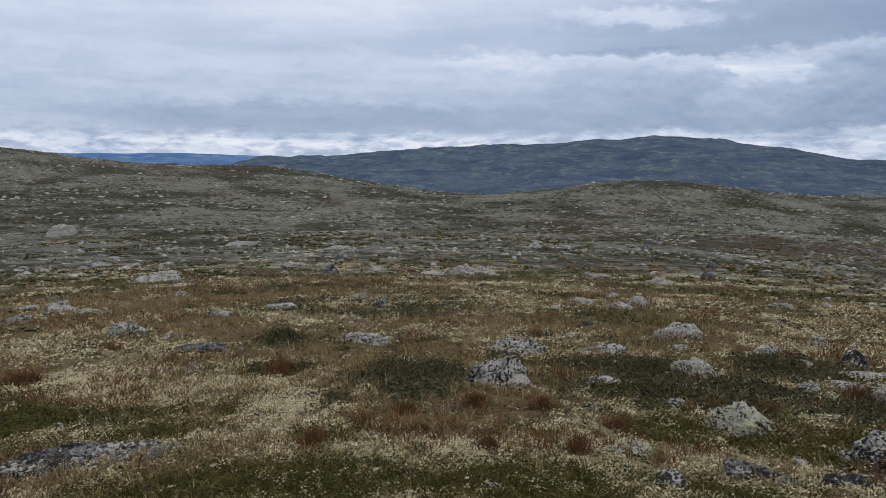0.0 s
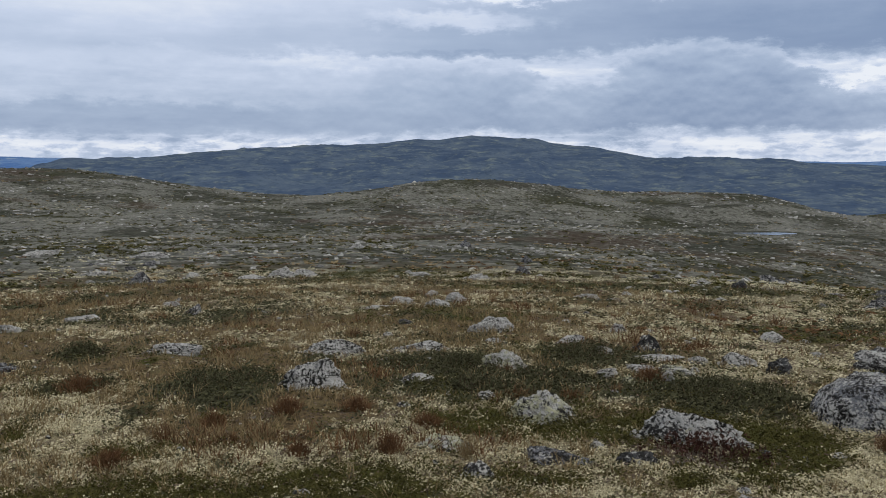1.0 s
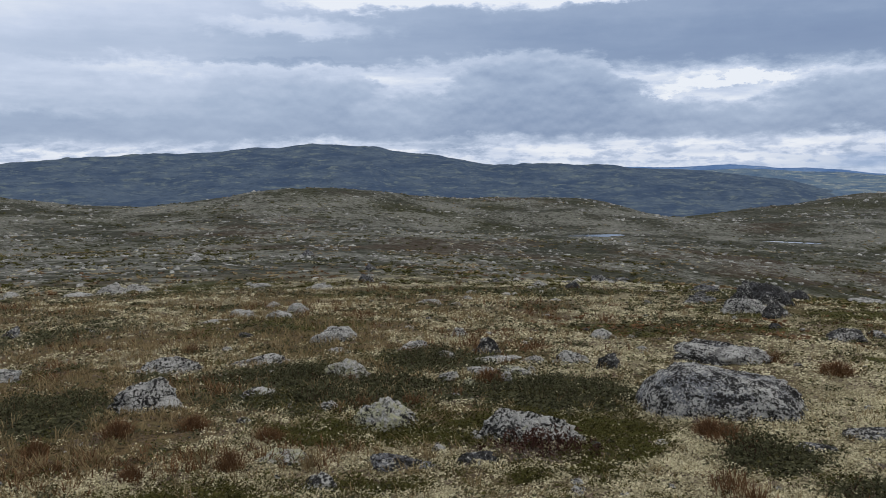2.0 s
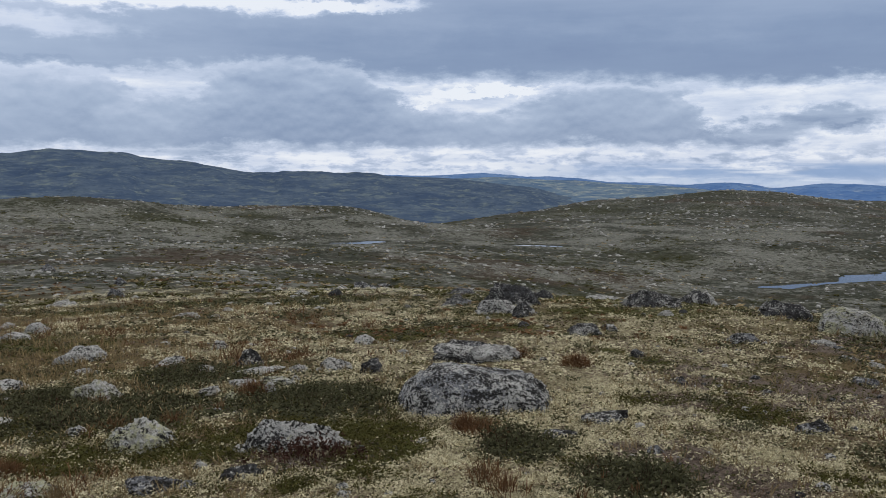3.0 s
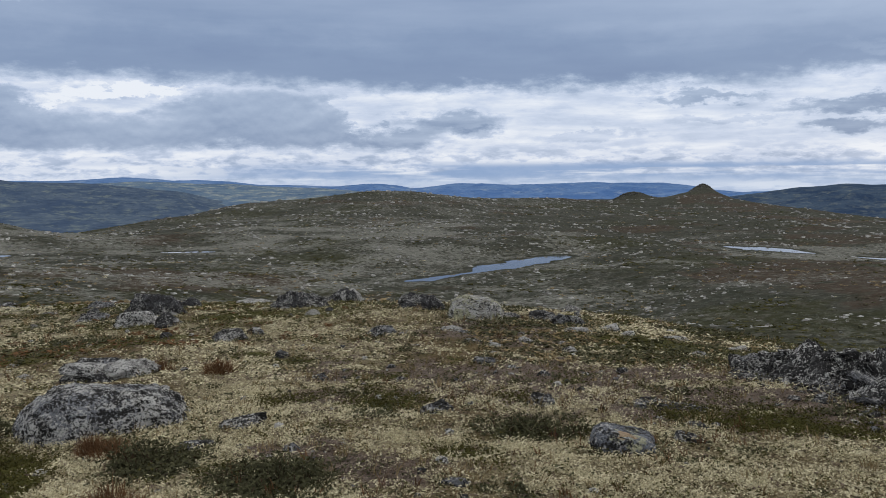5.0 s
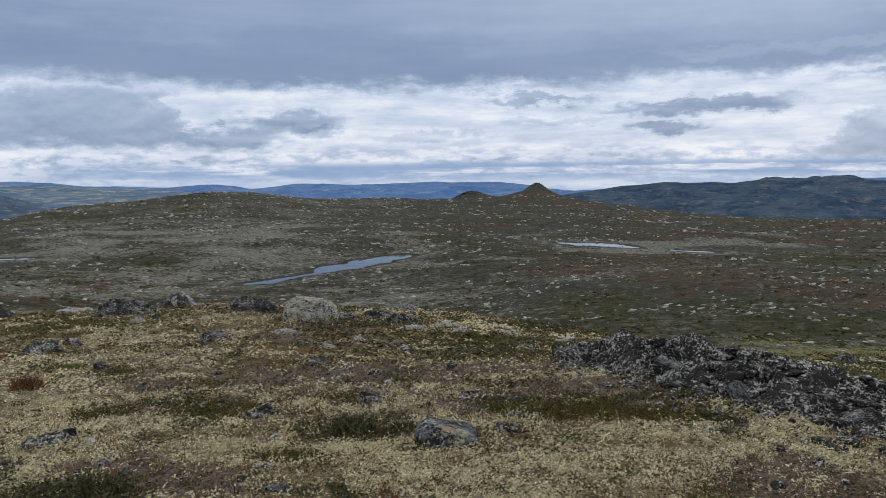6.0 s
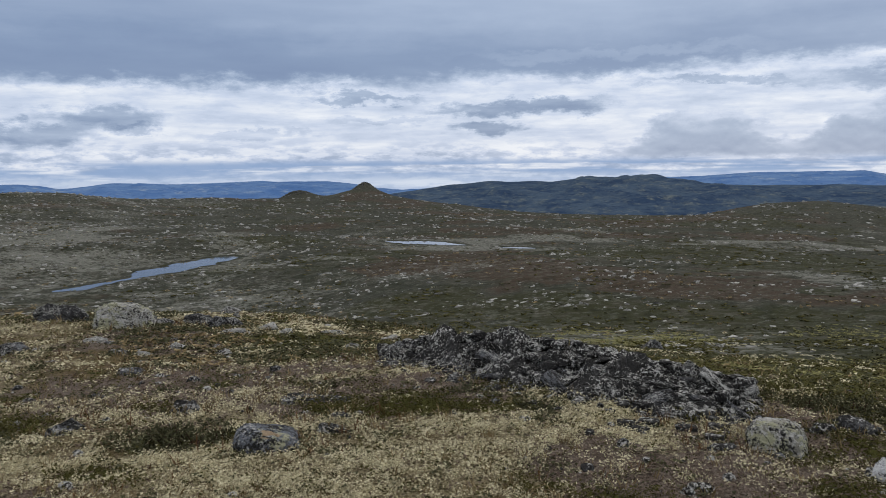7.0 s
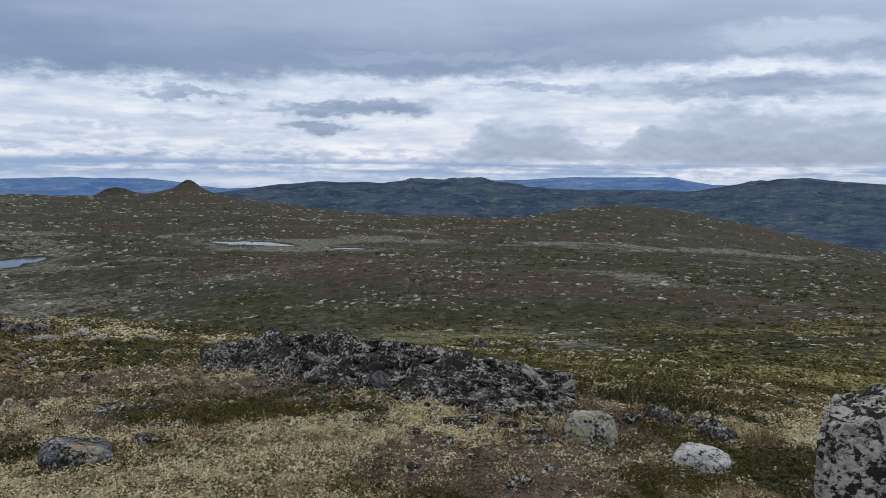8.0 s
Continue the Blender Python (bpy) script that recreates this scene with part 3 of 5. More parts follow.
def patch_mask(x, y, patches, seed):
    m = np.zeros_like(x)
    edge = 0.75 * fbm(x, y, 0.7, 5, seed, 0.65)
    for px, py, across, along in patches:
        r = math.hypot(px, py)
        ox, oy = px / r, py / r
        u, v = ((x - px) * oy - (y - py) * ox) / across, ((x - px) * ox + (y - py) * oy) / along
        m = np.maximum(m, 1 - smooth(0.45, 1.25, np.hypot(u, v) + edge))
    return m


# broad sweeps of one plant on the eastern moor: bearing, distance, half width
SWEEPS = [
    ("russet", [(-85.5, 127, 15), (-91, 110, 12), (-96.4, 88, 7), (-102.5, 80, 7), (-107, 80, 8), (-111, 74, 9), (-114.6, 67, 9), (-120, 55, 12), (-128, 48, 12)]),
    ("green", [(-80, 84, 5), (-84, 82, 6), (-91, 72, 6), (-98, 67, 5), (-104, 66, 6), (-111, 57, 8), (-120, 40, 5), (-128, 34, 5)]),
    ("green", [(-96.3, 143, 14), (-104, 148, 22), (-111, 118, 22), (-116, 106, 18), (-120, 88, 10), (-128, 84, 10)]),
    ("pale", [(-85, 163, 8), (-89, 180, 9), (-92.3, 191, 6), (-96.2, 180, 6)]),
    ("pale", [(-102, 105, 0.4), (-105, 99, 0.8), (-107.6, 94.5, 0.6), (-110.8, 87, 0.8), (-112.5, 82, 0.4)]),
    ("pale", [(-106.7, 192, 12), (-110.6, 193, 14), (-114.3, 196, 13), (-119.4, 199, 9)]),
]


def covers(x, y):
    """How much of the ground is lichen, green mat, heather and dark shrub, each 0 to 1."""
    r, bearing = np.hypot(x, y), np.degrees(np.arctan2(-x, y))
    dry = smooth(-36, -18, bearing) * (1 - smooth(90, 165, bearing))
    dry = 0.5 + (dry - 0.5) * smooth(0.2, 3.2, r)
    lichen = np.clip(0.78 - 0.42 * dry + 0.9 * fbm(x, y, 1.5, 4, 11) * (0.7 + 0.5 * dry) + 0.25 * fbm(x, y, 6, 3, 13), 0, 1)
    green = np.clip(1.4 * fbm(x, y, 2.6, 4, 15) - 0.04, 0, 1) * smooth(8, 14, r) + patch_mask(x, y, GREEN, 31)
    heather = np.clip(1.3 * fbm(x, y, 4.0, 4, 17) - 0.2, 0, 1) * smooth(8, 14, r) + patch_mask(x, y, HEATHER, 33)
    shrub = np.clip(1.7 * fbm(x, y, 2.2, 4, 19) - 0.26, 0, 1) * smooth(8, 13, r) + patch_mask(x, y, SHRUBS, 35)
    lichen = lichen * (1 - 0.2 * smooth(8.5, 12, r) * smooth(-38, -50, bearing))
    # a fine mosaic of small tufts among the lichen
    near = 1 - smooth(9, 15, r)
    green = np.maximum(green, near * np.clip(2.4 * fbm(x, y, 0.85, 4, 45, 0.6) - 0.62, 0, 1))
    shrub = np.maximum(shrub, near * np.clip(2.4 * fbm(x, y, 0.65, 4, 47, 0.6) - 0.78, 0, 1))
    heather = np.maximum(heather, near * np.clip(2.2 * fbm(x, y, 1.1, 4, 49, 0.6) - 0.66, 0, 0.9))
    # the knoll's eastern side falls away into green and brown heath
    edge = 9.0 - 2.0 * smooth(-92, -106, bearing)
    past = smooth(-72, -86, bearing) * smooth(edge, edge + 2.0, r)
    lichen = lichen * (1 - 0.45 * past)
    green = np.maximum(green, past * np.clip(0.35 + 1.4 * fbm(x, y, 2.6, 4, 29), 0, 1))
    green = np.maximum(green, smooth(-42, -58, bearing) * smooth(12, 17, r) * np.clip(0.55 + 1.5 * fbm(x, y, 5.0, 4, 37), 0, 1))
    # wide sweeps on the far moor
    far, east = smooth(30, 70, r), smooth(-60, -84, bearing)
    stony = smooth(-54, -61, bearing) * (1 - smooth(-65, -73, bearing))
    green = green * (1 - far) + far * np.clip(0.45 - 0.2 * stony + 1.3 * fbm(x, y, 26, 5, 23, 0.7), 0, 1)
    heather = heather * (1 - far) + far * np.clip(0.22 + 0.16 * east + 1.5 * fbm(x, y, 30, 5, 25, 0.68), 0, 1)
    # lichen thins eastward and past 200 m, which leaves the moor darker
    lichen = lichen * (1 - far) + far * np.clip(0.46 + 0.15 * stony - 0.55 * east + 1.3 * fbm(x, y, 14, 5, 27, 0.7), 0, 1)
    lichen = lichen * (1 - 0.5 * smooth(200, 330, r))
    # the slope just below the outcrop: yellow-green heath with streaks of pale lichen
    slope = smooth(-84, -93, bearing) * smooth(9, 14, r) * (1 - smooth(52, 85, r))
    lichen = np.clip(lichen + slope * np.clip(1.5 * fbm(x, y, 6.0, 5, 43, 0.65) - 0.12, 0, 1), 0, 1)
    green = np.clip(green + 0.45 * slope, 0, 1)
    heather = heather * (1 - 0.7 * slope)
    ragged = 7.0 * fbm(x, y, 11.0, 5, 53, 0.65)
    for plant, chain in SWEEPS:
        band = 1 - smooth(-3.0, 3.5, shore(x, y, chain) + ragged)
        if plant == "russet":
            heather, green, lichen = np.maximum(heather, 0.95 * band), green * (1 - 0.75 * band), lichen * (1 - 0.4 * band)
        elif plant == "green":
            green, heather, lichen = np.maximum(green, 0.9 * band), heather * (1 - 0.8 * band), lichen * (1 - 0.6 * band)
        else:
            lichen, green, heather = np.maximum(lichen, 0.75 * band), green * (1 - 0.7 * band), heather * (1 - 0.6 * band)
    for peak in (place(-75.1, 570), place(-79.6, 580)):
        bare = smooth(10, 40, np.hypot(x - peak[0], y - peak[1]))
        heather, lichen, green = heather * bare, lichen * bare, green * bare
    for _, _, chain in PONDS:
        bank = 1 - smooth(1.0, 2.2, shore(x, y, chain))
        wash = (1 - smooth(2.0, 8.0, shore(x, y, chain) - 3.0 * fbm(x, y, 12.0, 3, 41))) * (chain[0][1] > 100)
        lichen, green, heather = np.maximum(lichen, 0.6 * wash), green * (1 - wash), heather * (1 - wash)
        shrub, lichen = np.maximum(shrub, bank), lichen * (1 - bank)
    return [np.clip(a, 0, 1) for a in (lichen, green, heather, shrub)]


def mesh_from(name, points, faces, mat, shade=True):
    """One mesh from arrays of points and of triangles or quads."""
    faces = np.asarray(faces, np.int32)
    me = bpy.data.meshes.new(name)
    me.vertices.add(len(points))
    me.vertices.foreach_set("co", np.asarray(points, np.float32).ravel())
    me.loops.add(faces.size)
    me.loops.foreach_set("vertex_index", faces.ravel())
    me.polygons.add(len(faces))
    me.polygons.foreach_set("loop_start", np.arange(len(faces), dtype=np.int32) * faces.shape[1])
    me.polygons.foreach_set("use_smooth", np.full(len(faces), shade))
    me.update(calc_edges=True)
    me.validate()
    me.materials.append(mat)
    return me


def grid_faces(rows, cols, closed):
    i, j = np.meshgrid(np.arange(rows - 1), np.arange(cols if closed else cols - 1), indexing="ij")
    a, b = i * cols + j, i * cols + (j + 1) % cols
    return np.stack([a, b, b + cols, a + cols], -1).reshape(-1, 4)


def build_ground():
    rings = np.concatenate([[0.02], np.arange(0.5, 3.4, 0.35), np.geomspace(3.5, 90, 205), np.arange(91, 215, 1.1), np.geomspace(216, 620, 62), np.geomspace(640, 4900, 36)])
    turns = np.concatenate([np.arange(36, -134, -0.36), np.arange(-134, -324, -2.5)])
    r, b = np.meshgrid(rings, np.radians(turns), indexing="ij")
    x, y = -np.sin(b) * r, np.cos(b) * r
    z = height(x, y)
    cov = covers(x, y)
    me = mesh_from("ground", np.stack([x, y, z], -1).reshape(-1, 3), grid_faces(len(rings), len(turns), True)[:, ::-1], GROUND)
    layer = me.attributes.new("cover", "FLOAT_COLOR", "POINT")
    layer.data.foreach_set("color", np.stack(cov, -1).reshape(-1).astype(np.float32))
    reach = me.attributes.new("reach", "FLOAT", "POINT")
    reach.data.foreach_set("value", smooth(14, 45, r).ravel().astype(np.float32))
    return tagged(new("ground", me), "open highland heath of lichen, dry grass and dwarf shrubs", "ground", kind="structure")


build_ground()


def build_water():
    """Each pool is a level sheet that ends at its shore."""
    for name, level, chain in PONDS:
        spots = np.array([place(b, d) for b, d, _ in chain])
        low, high = spots.min(0) - 7, spots.max(0) + 7
        x, y = np.meshgrid(np.arange(low[0], high[0], 0.25), np.arange(low[1], high[1], 0.25), indexing="ij")
        gap = shore(x, y, chain)
        faces = grid_faces(*x.shape, False)
        faces = faces[(gap.ravel()[faces] < 0.15).all(1)]
        used, faces = np.unique(faces, return_inverse=True)
        pts = np.stack([x, y, np.full_like(x, level)], -1).reshape(-1, 3)[used]
        tagged(new(name, mesh_from(name, pts, faces.reshape(-1, 4), WATER)), "still grey moorland pool mirroring the clouds", "water", kind="structure")


build_water()


# ---- the distance: crest lines as bearing and degrees above eye level ----
def build_range(name, crest, near, far, foot, mat, label, seed, bumps, margin=6, fine=0.2, rows=46):
    """A range whose crest lies at far metres and whose slope comes down to foot metres of height at near."""
    b = np.arange(crest[0][0] + margin, crest[-1][0] - margin, -fine)
    known = np.array(crest, float)[::-1]
    angle = np.interp(b, known[:, 0], known[:, 1])
    kernel = np.hanning(7 if fine < 0.2 else 5)
    angle = np.convolve(np.pad(angle, len(kernel) // 2, mode="edge"), kernel / kernel.sum(), mode="valid") + 0.045 * fbm(b, 0 * b, 1.6, 4, seed)
    angle = angle - 1.8 * smooth(0, margin, b - crest[0][0]) - 1.8 * smooth(0, margin, crest[-1][0] - b)
    top = 1.63 + far * np.tan(np.radians(angle))
    s = np.concatenate([np.linspace(0, 1, rows), np.linspace(1.04, 1.5, 8)])
    ss, bb = np.meshgrid(s, np.radians(b), indexing="ij")
    r = near + (far - near) * ss
    x, y = -np.sin(bb) * r, np.cos(bb) * r
    shape = np.where(ss <= 1, np.sin(np.clip(ss, 0, 1) * math.pi / 2) ** 1.15, 1 - (ss - 1) * 1.8)
    z = foot + (top[None, :] - foot) * shape
    z = z + bumps * fbm(x, y, (far - near) * 0.30, 6, seed, 0.6) * np.sin(np.clip(ss, 0, 1) * math.pi) ** 0.7
    me = mesh_from(name, np.stack([x, y, z], -1).reshape(-1, 3), grid_faces(len(s), len(b), False)[:, ::-1], mat)
    tagged(new(name, me), label, "mountain", kind="structure")


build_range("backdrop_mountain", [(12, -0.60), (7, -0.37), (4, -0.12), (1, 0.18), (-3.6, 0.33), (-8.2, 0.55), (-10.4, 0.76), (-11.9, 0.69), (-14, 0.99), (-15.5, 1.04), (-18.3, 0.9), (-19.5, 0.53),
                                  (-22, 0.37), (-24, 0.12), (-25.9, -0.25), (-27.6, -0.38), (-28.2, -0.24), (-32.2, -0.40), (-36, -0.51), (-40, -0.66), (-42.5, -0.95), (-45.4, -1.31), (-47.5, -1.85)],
            1500, 3100, -128, MOUNTAIN, "long rounded mountain with blue haze in its colour", 61, 62)
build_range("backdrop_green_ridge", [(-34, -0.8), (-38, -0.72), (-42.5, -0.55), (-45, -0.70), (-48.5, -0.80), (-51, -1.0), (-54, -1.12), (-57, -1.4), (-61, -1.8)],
            2400, 3900, -145, VALE, "hazy green hills beyond the mountain, sunlit strips in their colour", 69, 34)
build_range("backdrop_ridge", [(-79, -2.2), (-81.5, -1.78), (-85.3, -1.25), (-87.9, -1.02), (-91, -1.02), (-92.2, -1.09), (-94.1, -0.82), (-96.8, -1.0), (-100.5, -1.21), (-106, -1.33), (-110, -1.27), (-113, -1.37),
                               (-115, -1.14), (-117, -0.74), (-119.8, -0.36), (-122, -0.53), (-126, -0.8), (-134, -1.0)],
            1400, 2700, -132, RIDGE, "dark wooded ridge in the distance, haze in its colour", 67, 64)
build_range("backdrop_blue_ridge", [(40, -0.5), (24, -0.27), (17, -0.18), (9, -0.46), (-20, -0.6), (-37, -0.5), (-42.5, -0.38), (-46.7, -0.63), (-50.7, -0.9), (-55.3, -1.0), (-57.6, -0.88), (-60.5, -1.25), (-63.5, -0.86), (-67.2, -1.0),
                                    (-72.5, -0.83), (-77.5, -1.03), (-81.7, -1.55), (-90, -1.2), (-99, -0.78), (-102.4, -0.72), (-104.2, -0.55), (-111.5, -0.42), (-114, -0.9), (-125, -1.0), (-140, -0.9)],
            3600, 4750, -150, BLUE, "far mountain ridges on the horizon, blue haze in their colour", 71, 38, 6, 0.3, 36)


# ---- stones ----
def unit_ball(level):
    bm = bmesh.new()
    bmesh.ops.create_icosphere(bm, subdivisions=level, radius=1.0)
    pts = np.array([v.co[:] for v in bm.verts])
    tris = np.array([[v.index for v in f.verts] for f in bm.faces], np.int32)
    bm.free()
    return pts, tris


BALLS = {k: unit_ball(k) for k in (1, 2, 3, 4, 5)}


def noise_on(points, scale, seed):
    return np.array([noise.fractal(Vector(p) * scale + Vector((seed * 1.7, seed * 0.3, -seed)), 0.6, 2.1, 5) for p in points])


def stone_shape(seed, level, cuts=9, rough=0.15, flat=0.0, deep=0.62):
    """A broken block bounded by random planes, then weathered and split along its bedding. 1 wide and 1 high above z = 0, sunk below it."""
    rng = np.random.default_rng(seed)
    ball, tris = BALLS[level]
    reach = np.full(len(ball), 1.2)
    lean = rng.normal(0, 0.22 if flat else 0.5, 2)
    for k in range(cuts + 4):
        n = rng.normal(size=3)
        n[2] = abs(n[2]) * 0.8 if k % 3 else n[2]
        if k == 0:
            n = np.array((lean[0], lean[1], 1.0))
        n /= np.linalg.norm(n)
        d = rng.uniform(0.50, 0.98) if k else 0.70 - 0.30 * flat
        along = ball @ n
        reach = np.minimum(reach, np.where(along > 0.06, d / np.maximum(along, 0.06), 9))
    pts = ball * (0.97 * reach + 0.03 * reach.mean())[:, None]
    pts = pts * (1 + rough * noise_on(pts, 1.4, seed)[:, None])
    if level >= 3:
        crag = noise_on(pts, 4.2, seed + 3)
        pts = pts * (1 + 0.10 * crag - 0.05 * np.abs(crag))[:, None]
    if level >= 4:
        split = pts @ np.array((0.35 * lean[0], 0.35 * lean[1], 1.0)) * 5.5 + 0.8 * noise_on(pts, 1.6, seed + 8)
        groove = np.exp(-((split - np.round(split)) / 0.10) ** 2) * smooth(-0.1, 0.35, noise_on(pts, 1.1, seed + 9))
        pts = pts * (1 - 0.06 * groove + 0.05 * noise_on(pts, 11.0, seed + 5))[:, None]
    low, high = pts.min(0), pts.max(0)
    base = low[2] + 0.48 * (high[2] - low[2])
    pts[:, 2] = (pts[:, 2] - base) / (high[2] - base)
    pts[:, :2] *= (1.0 - 0.16 * np.clip(pts[:, 2], -0.3, 1.0))[:, None]
    shown = pts[pts[:, 2] > 0.12]
    low, high = shown.min(0), shown.max(0)
    pts[:, :2] = (pts[:, :2] - (low[:2] + high[:2]) / 2) / (high[:2] - low[:2]) * (1.0, deep)
    return pts, tris


LOOK = {
    "p": "pale grey lichen-crusted stone", "w": "white and black lichen-blotched boulder", "y": "pale stone with yellow-green lichen", "g": "weathered grey stone",
    "d": "dark stone speckled with white lichen", "T": "blue-grey stone with a tan flake mark", "W": "bright white lichened boulder",
}
STONES = 0
FOOTINGS = []


def stone(x, y, wide, high, look_of, where, name="stone", level=None, cuts=9, flat=0.0, deep=0.62, turn=None, tilt=0.0, rough=0.15, label=None):
    """One stone sunk into the heath, its width across the line of sight."""
    global STONES
    STONES += 1
    away = math.hypot(x, y)
    level = level or (5 if wide / away > 0.06 else 4 if wide / away > 0.02 else 3)
    pts, tris = stone_shape(100 + STONES, level, cuts, rough, flat, deep)
    pts = pts * (wide, wide, high * 1.12)
    me = mesh_from(name, pts, tris, ROCK[look_of], True)
    ob = new(name, me)
    FOOTINGS.append((x, y, wide, wide * deep, math.atan2(y, x) - math.pi / 2))
    away = math.degrees(math.atan2(y, x)) - 90
    spin = turn if turn is not None else (STONES * 37 % 50) - 25
    ob.matrix_world = pose(x, y, spot_z(x, y) - 0.01, 0, tilt, away + spin)
    return tagged(ob, label or f"{LOOK[look_of]} {where}", "stone" if name == "stone" else "boulder")


def loaf_boulder(x, y, wide, deep, high, lean, mat, label, level=5, seed=4):
    """A low rounded boulder: steep sides, a gently domed top, a crack along its right shoulder."""
    ball, tris = BALLS[level]
    p = np.sign(ball) * np.abs(ball) ** np.array((0.55, 0.55, 0.46))
    p[:, 0] *= 1 - 0.16 * np.clip(p[:, 2], -1, 1) + 0.05 * p[:, 1]
    p[:, 2] = np.where(p[:, 2] > 0, p[:, 2] * (1 - 0.09 * p[:, 0] - 0.06 * p[:, 1]), p[:, 2])
    p[:, :2] *= (1.0 - 0.10 * smooth(0.2, 1.0, p[:, 2]))[:, None]
    p *= (1 + 0.065 * noise_on(ball, 1.3, seed) + 0.06 * noise_on(ball, 4.0, seed + 4) + 0.03 * noise_on(ball, 12.0, seed - 2))[:, None]
    line = p[:, 2] - 0.34 + 0.30 * np.clip(p[:, 0] - 0.1, 0, 2) + 0.06 * np.sin(7 * p[:, 0])
    crack = np.exp(-(line / 0.045) ** 2) * smooth(-0.15, 0.35, p[:, 0]) * (p[:, 1] < 0.3)
    shelf = smooth(0.0, 0.06, -line) * smooth(0.0, 0.3, p[:, 0]) * (p[:, 1] < 0.3)
    p *= (1 - 0.11 * crack + 0.05 * shelf)[:, None]
    p = p * (wide / 2, deep / 2, high)
    FOOTINGS.append((x, y, wide, deep, math.atan2(y, x) - math.pi / 2))
    ob = new("boulder", mesh_from("boulder", p, tris, mat, True))
    ob.matrix_world = pose(x, y, spot_z(x, y) + 0.02, 0, lean, math.degrees(math.atan2(y, x)) - 90)
    return tagged(ob, label, "boulder")


def plate_boulder(x, y):
    """Three flat plates lying on one another, split along the grain of the rock."""
    base = tagged(new("layered_boulder"), "flat layered boulder, dark below with a pale top plate", "boulder")
    base.matrix_world = pose(x, y, spot_z(x, y), 0, 0, math.degrees(math.atan2(y, x)) - 90)
    for k, (px, py, wide, deep, z, high, kind, turn, tip) in enumerate([(0, 0.05, 0.96, 0.62, 0.0, 0.15, "d", 0, 2), (0.20, -0.02, 0.56, 0.46, 0.10, 0.10, "p", -6, -3),
                                                                       (-0.22, 0.14, 0.52, 0.44, 0.10, 0.08, "w", 8, 3), (-0.06, 0.50, 0.62, 0.30, 0.05, 0.12, "g", 4, 3)]):
        pts, tris = stone_shape(60 + k, 4, 9, 0.10, 0.9, deep / wide)
        ob = new("plate", mesh_from("plate", pts * (wide, wide, high), tris, ROCK[kind], True))
        ob.parent = base
        ob.matrix_basis = pose(px, py, z, 0, tip, turn)


# boulders on the knoll
loaf_boulder(4.88, 5.14, 1.27, 0.80, 0.30, 2, ROCK["B"], "large low grey granite boulder with lichen and a crack")
plate_boulder(6.60, 7.15)
tan_boulder = loaf_boulder(5.87, 1.27, 0.45, 0.38, 0.095, 6, ROCK["T"], "blue-grey boulder with a tan flake mark, lying in lichen", 5, 21)
flake_points, flake_faces = stone_shape(640, 3, 9, 0.16, 0.9, 0.7)
flake = new("flake", mesh_from("flake", flake_points * (0.15, 0.15, 0.020), flake_faces, TAN))
flake.parent = tan_boulder
flake.matrix_basis = pose(0.02, -0.125, 0.066, 38, 0, 8)
tagged(flake, "tan scar of broken rock")
loaf_boulder(6.04, -2.12, 0.38, 0.32, 0.150, -3, ROCK["y"], "rounded boulder coated with pale green lichen", 5, 11)
loaf_boulder(5.44, -2.68, 0.35, 0.30, 0.085, 4, ROCK["W"], "bright white lichened boulder among green heath", 5, 33)
loaf_boulder(13.52, 6.03, 1.0, 0.8, 0.36, 2, ROCK["y"], "rounded boulder streaked with pale green lichen", 5, 7)
stone(-1.89, 4.76, 1.15, 0.07, "g", "", "rock_slab", 5, 6, 0.9, 0.40, -4, 0, 0.10, "flat grey rock slab level with the turf")
stone(3.07, 4.99, 0.74, 0.20, "w", "", "boulder", 5, 10, 0.6, 0.6, 0, 4, 0.12, "low boulder overgrown by red heath, white lichen on its crest")
for x, y, wide, high, kind, flat in [(-3.68, 10.05, 0.51, 0.16, "w", 0), (-3.05, 9.73, 0.29, 0.083, "p", 0), (-2.47, 8.85, 0.62, 0.072, "g", 0.8),
                                     (-0.79, 9.46, 0.7, 0.096, "w", 0.3), (-6.1, 13.49, 0.56, 0.166, "p", 0), (-5.46, 13.24, 0.51, 0.083, "p", 0.6),
                                     (-6.79, 13.77, 0.49, 0.094, "p", 0), (-3.11, 11.97, 0.35, 0.103, "p", 0), (-2.44, 13.35, 0.58, 0.099, "p", 0.6),
                                     (-0.9, 13.89, 0.35, 0.168, "g", 0), (0.94, 8.88, 0.74, 0.179, "w", 0), (0.62, 6.78, 0.57, 0.242, "w", 0),
                                     (1.9, 8.92, 0.75, 0.114, "w", 0.3), (1.51, 6.89, 0.39, 0.074, "w", 0.5), (3.19, 10.64, 0.64, 0.177, "p", 0.3),
                                     (2.54, 7.77, 0.48, 0.194, "y", 0), (2.93, 9.47, 0.28, 0.072, "p", 0), (3.89, 9.43, 0.4, 0.093, "w", 0)]:
    stone(x, y, wide, high, kind, "in dry grass", flat=flat)
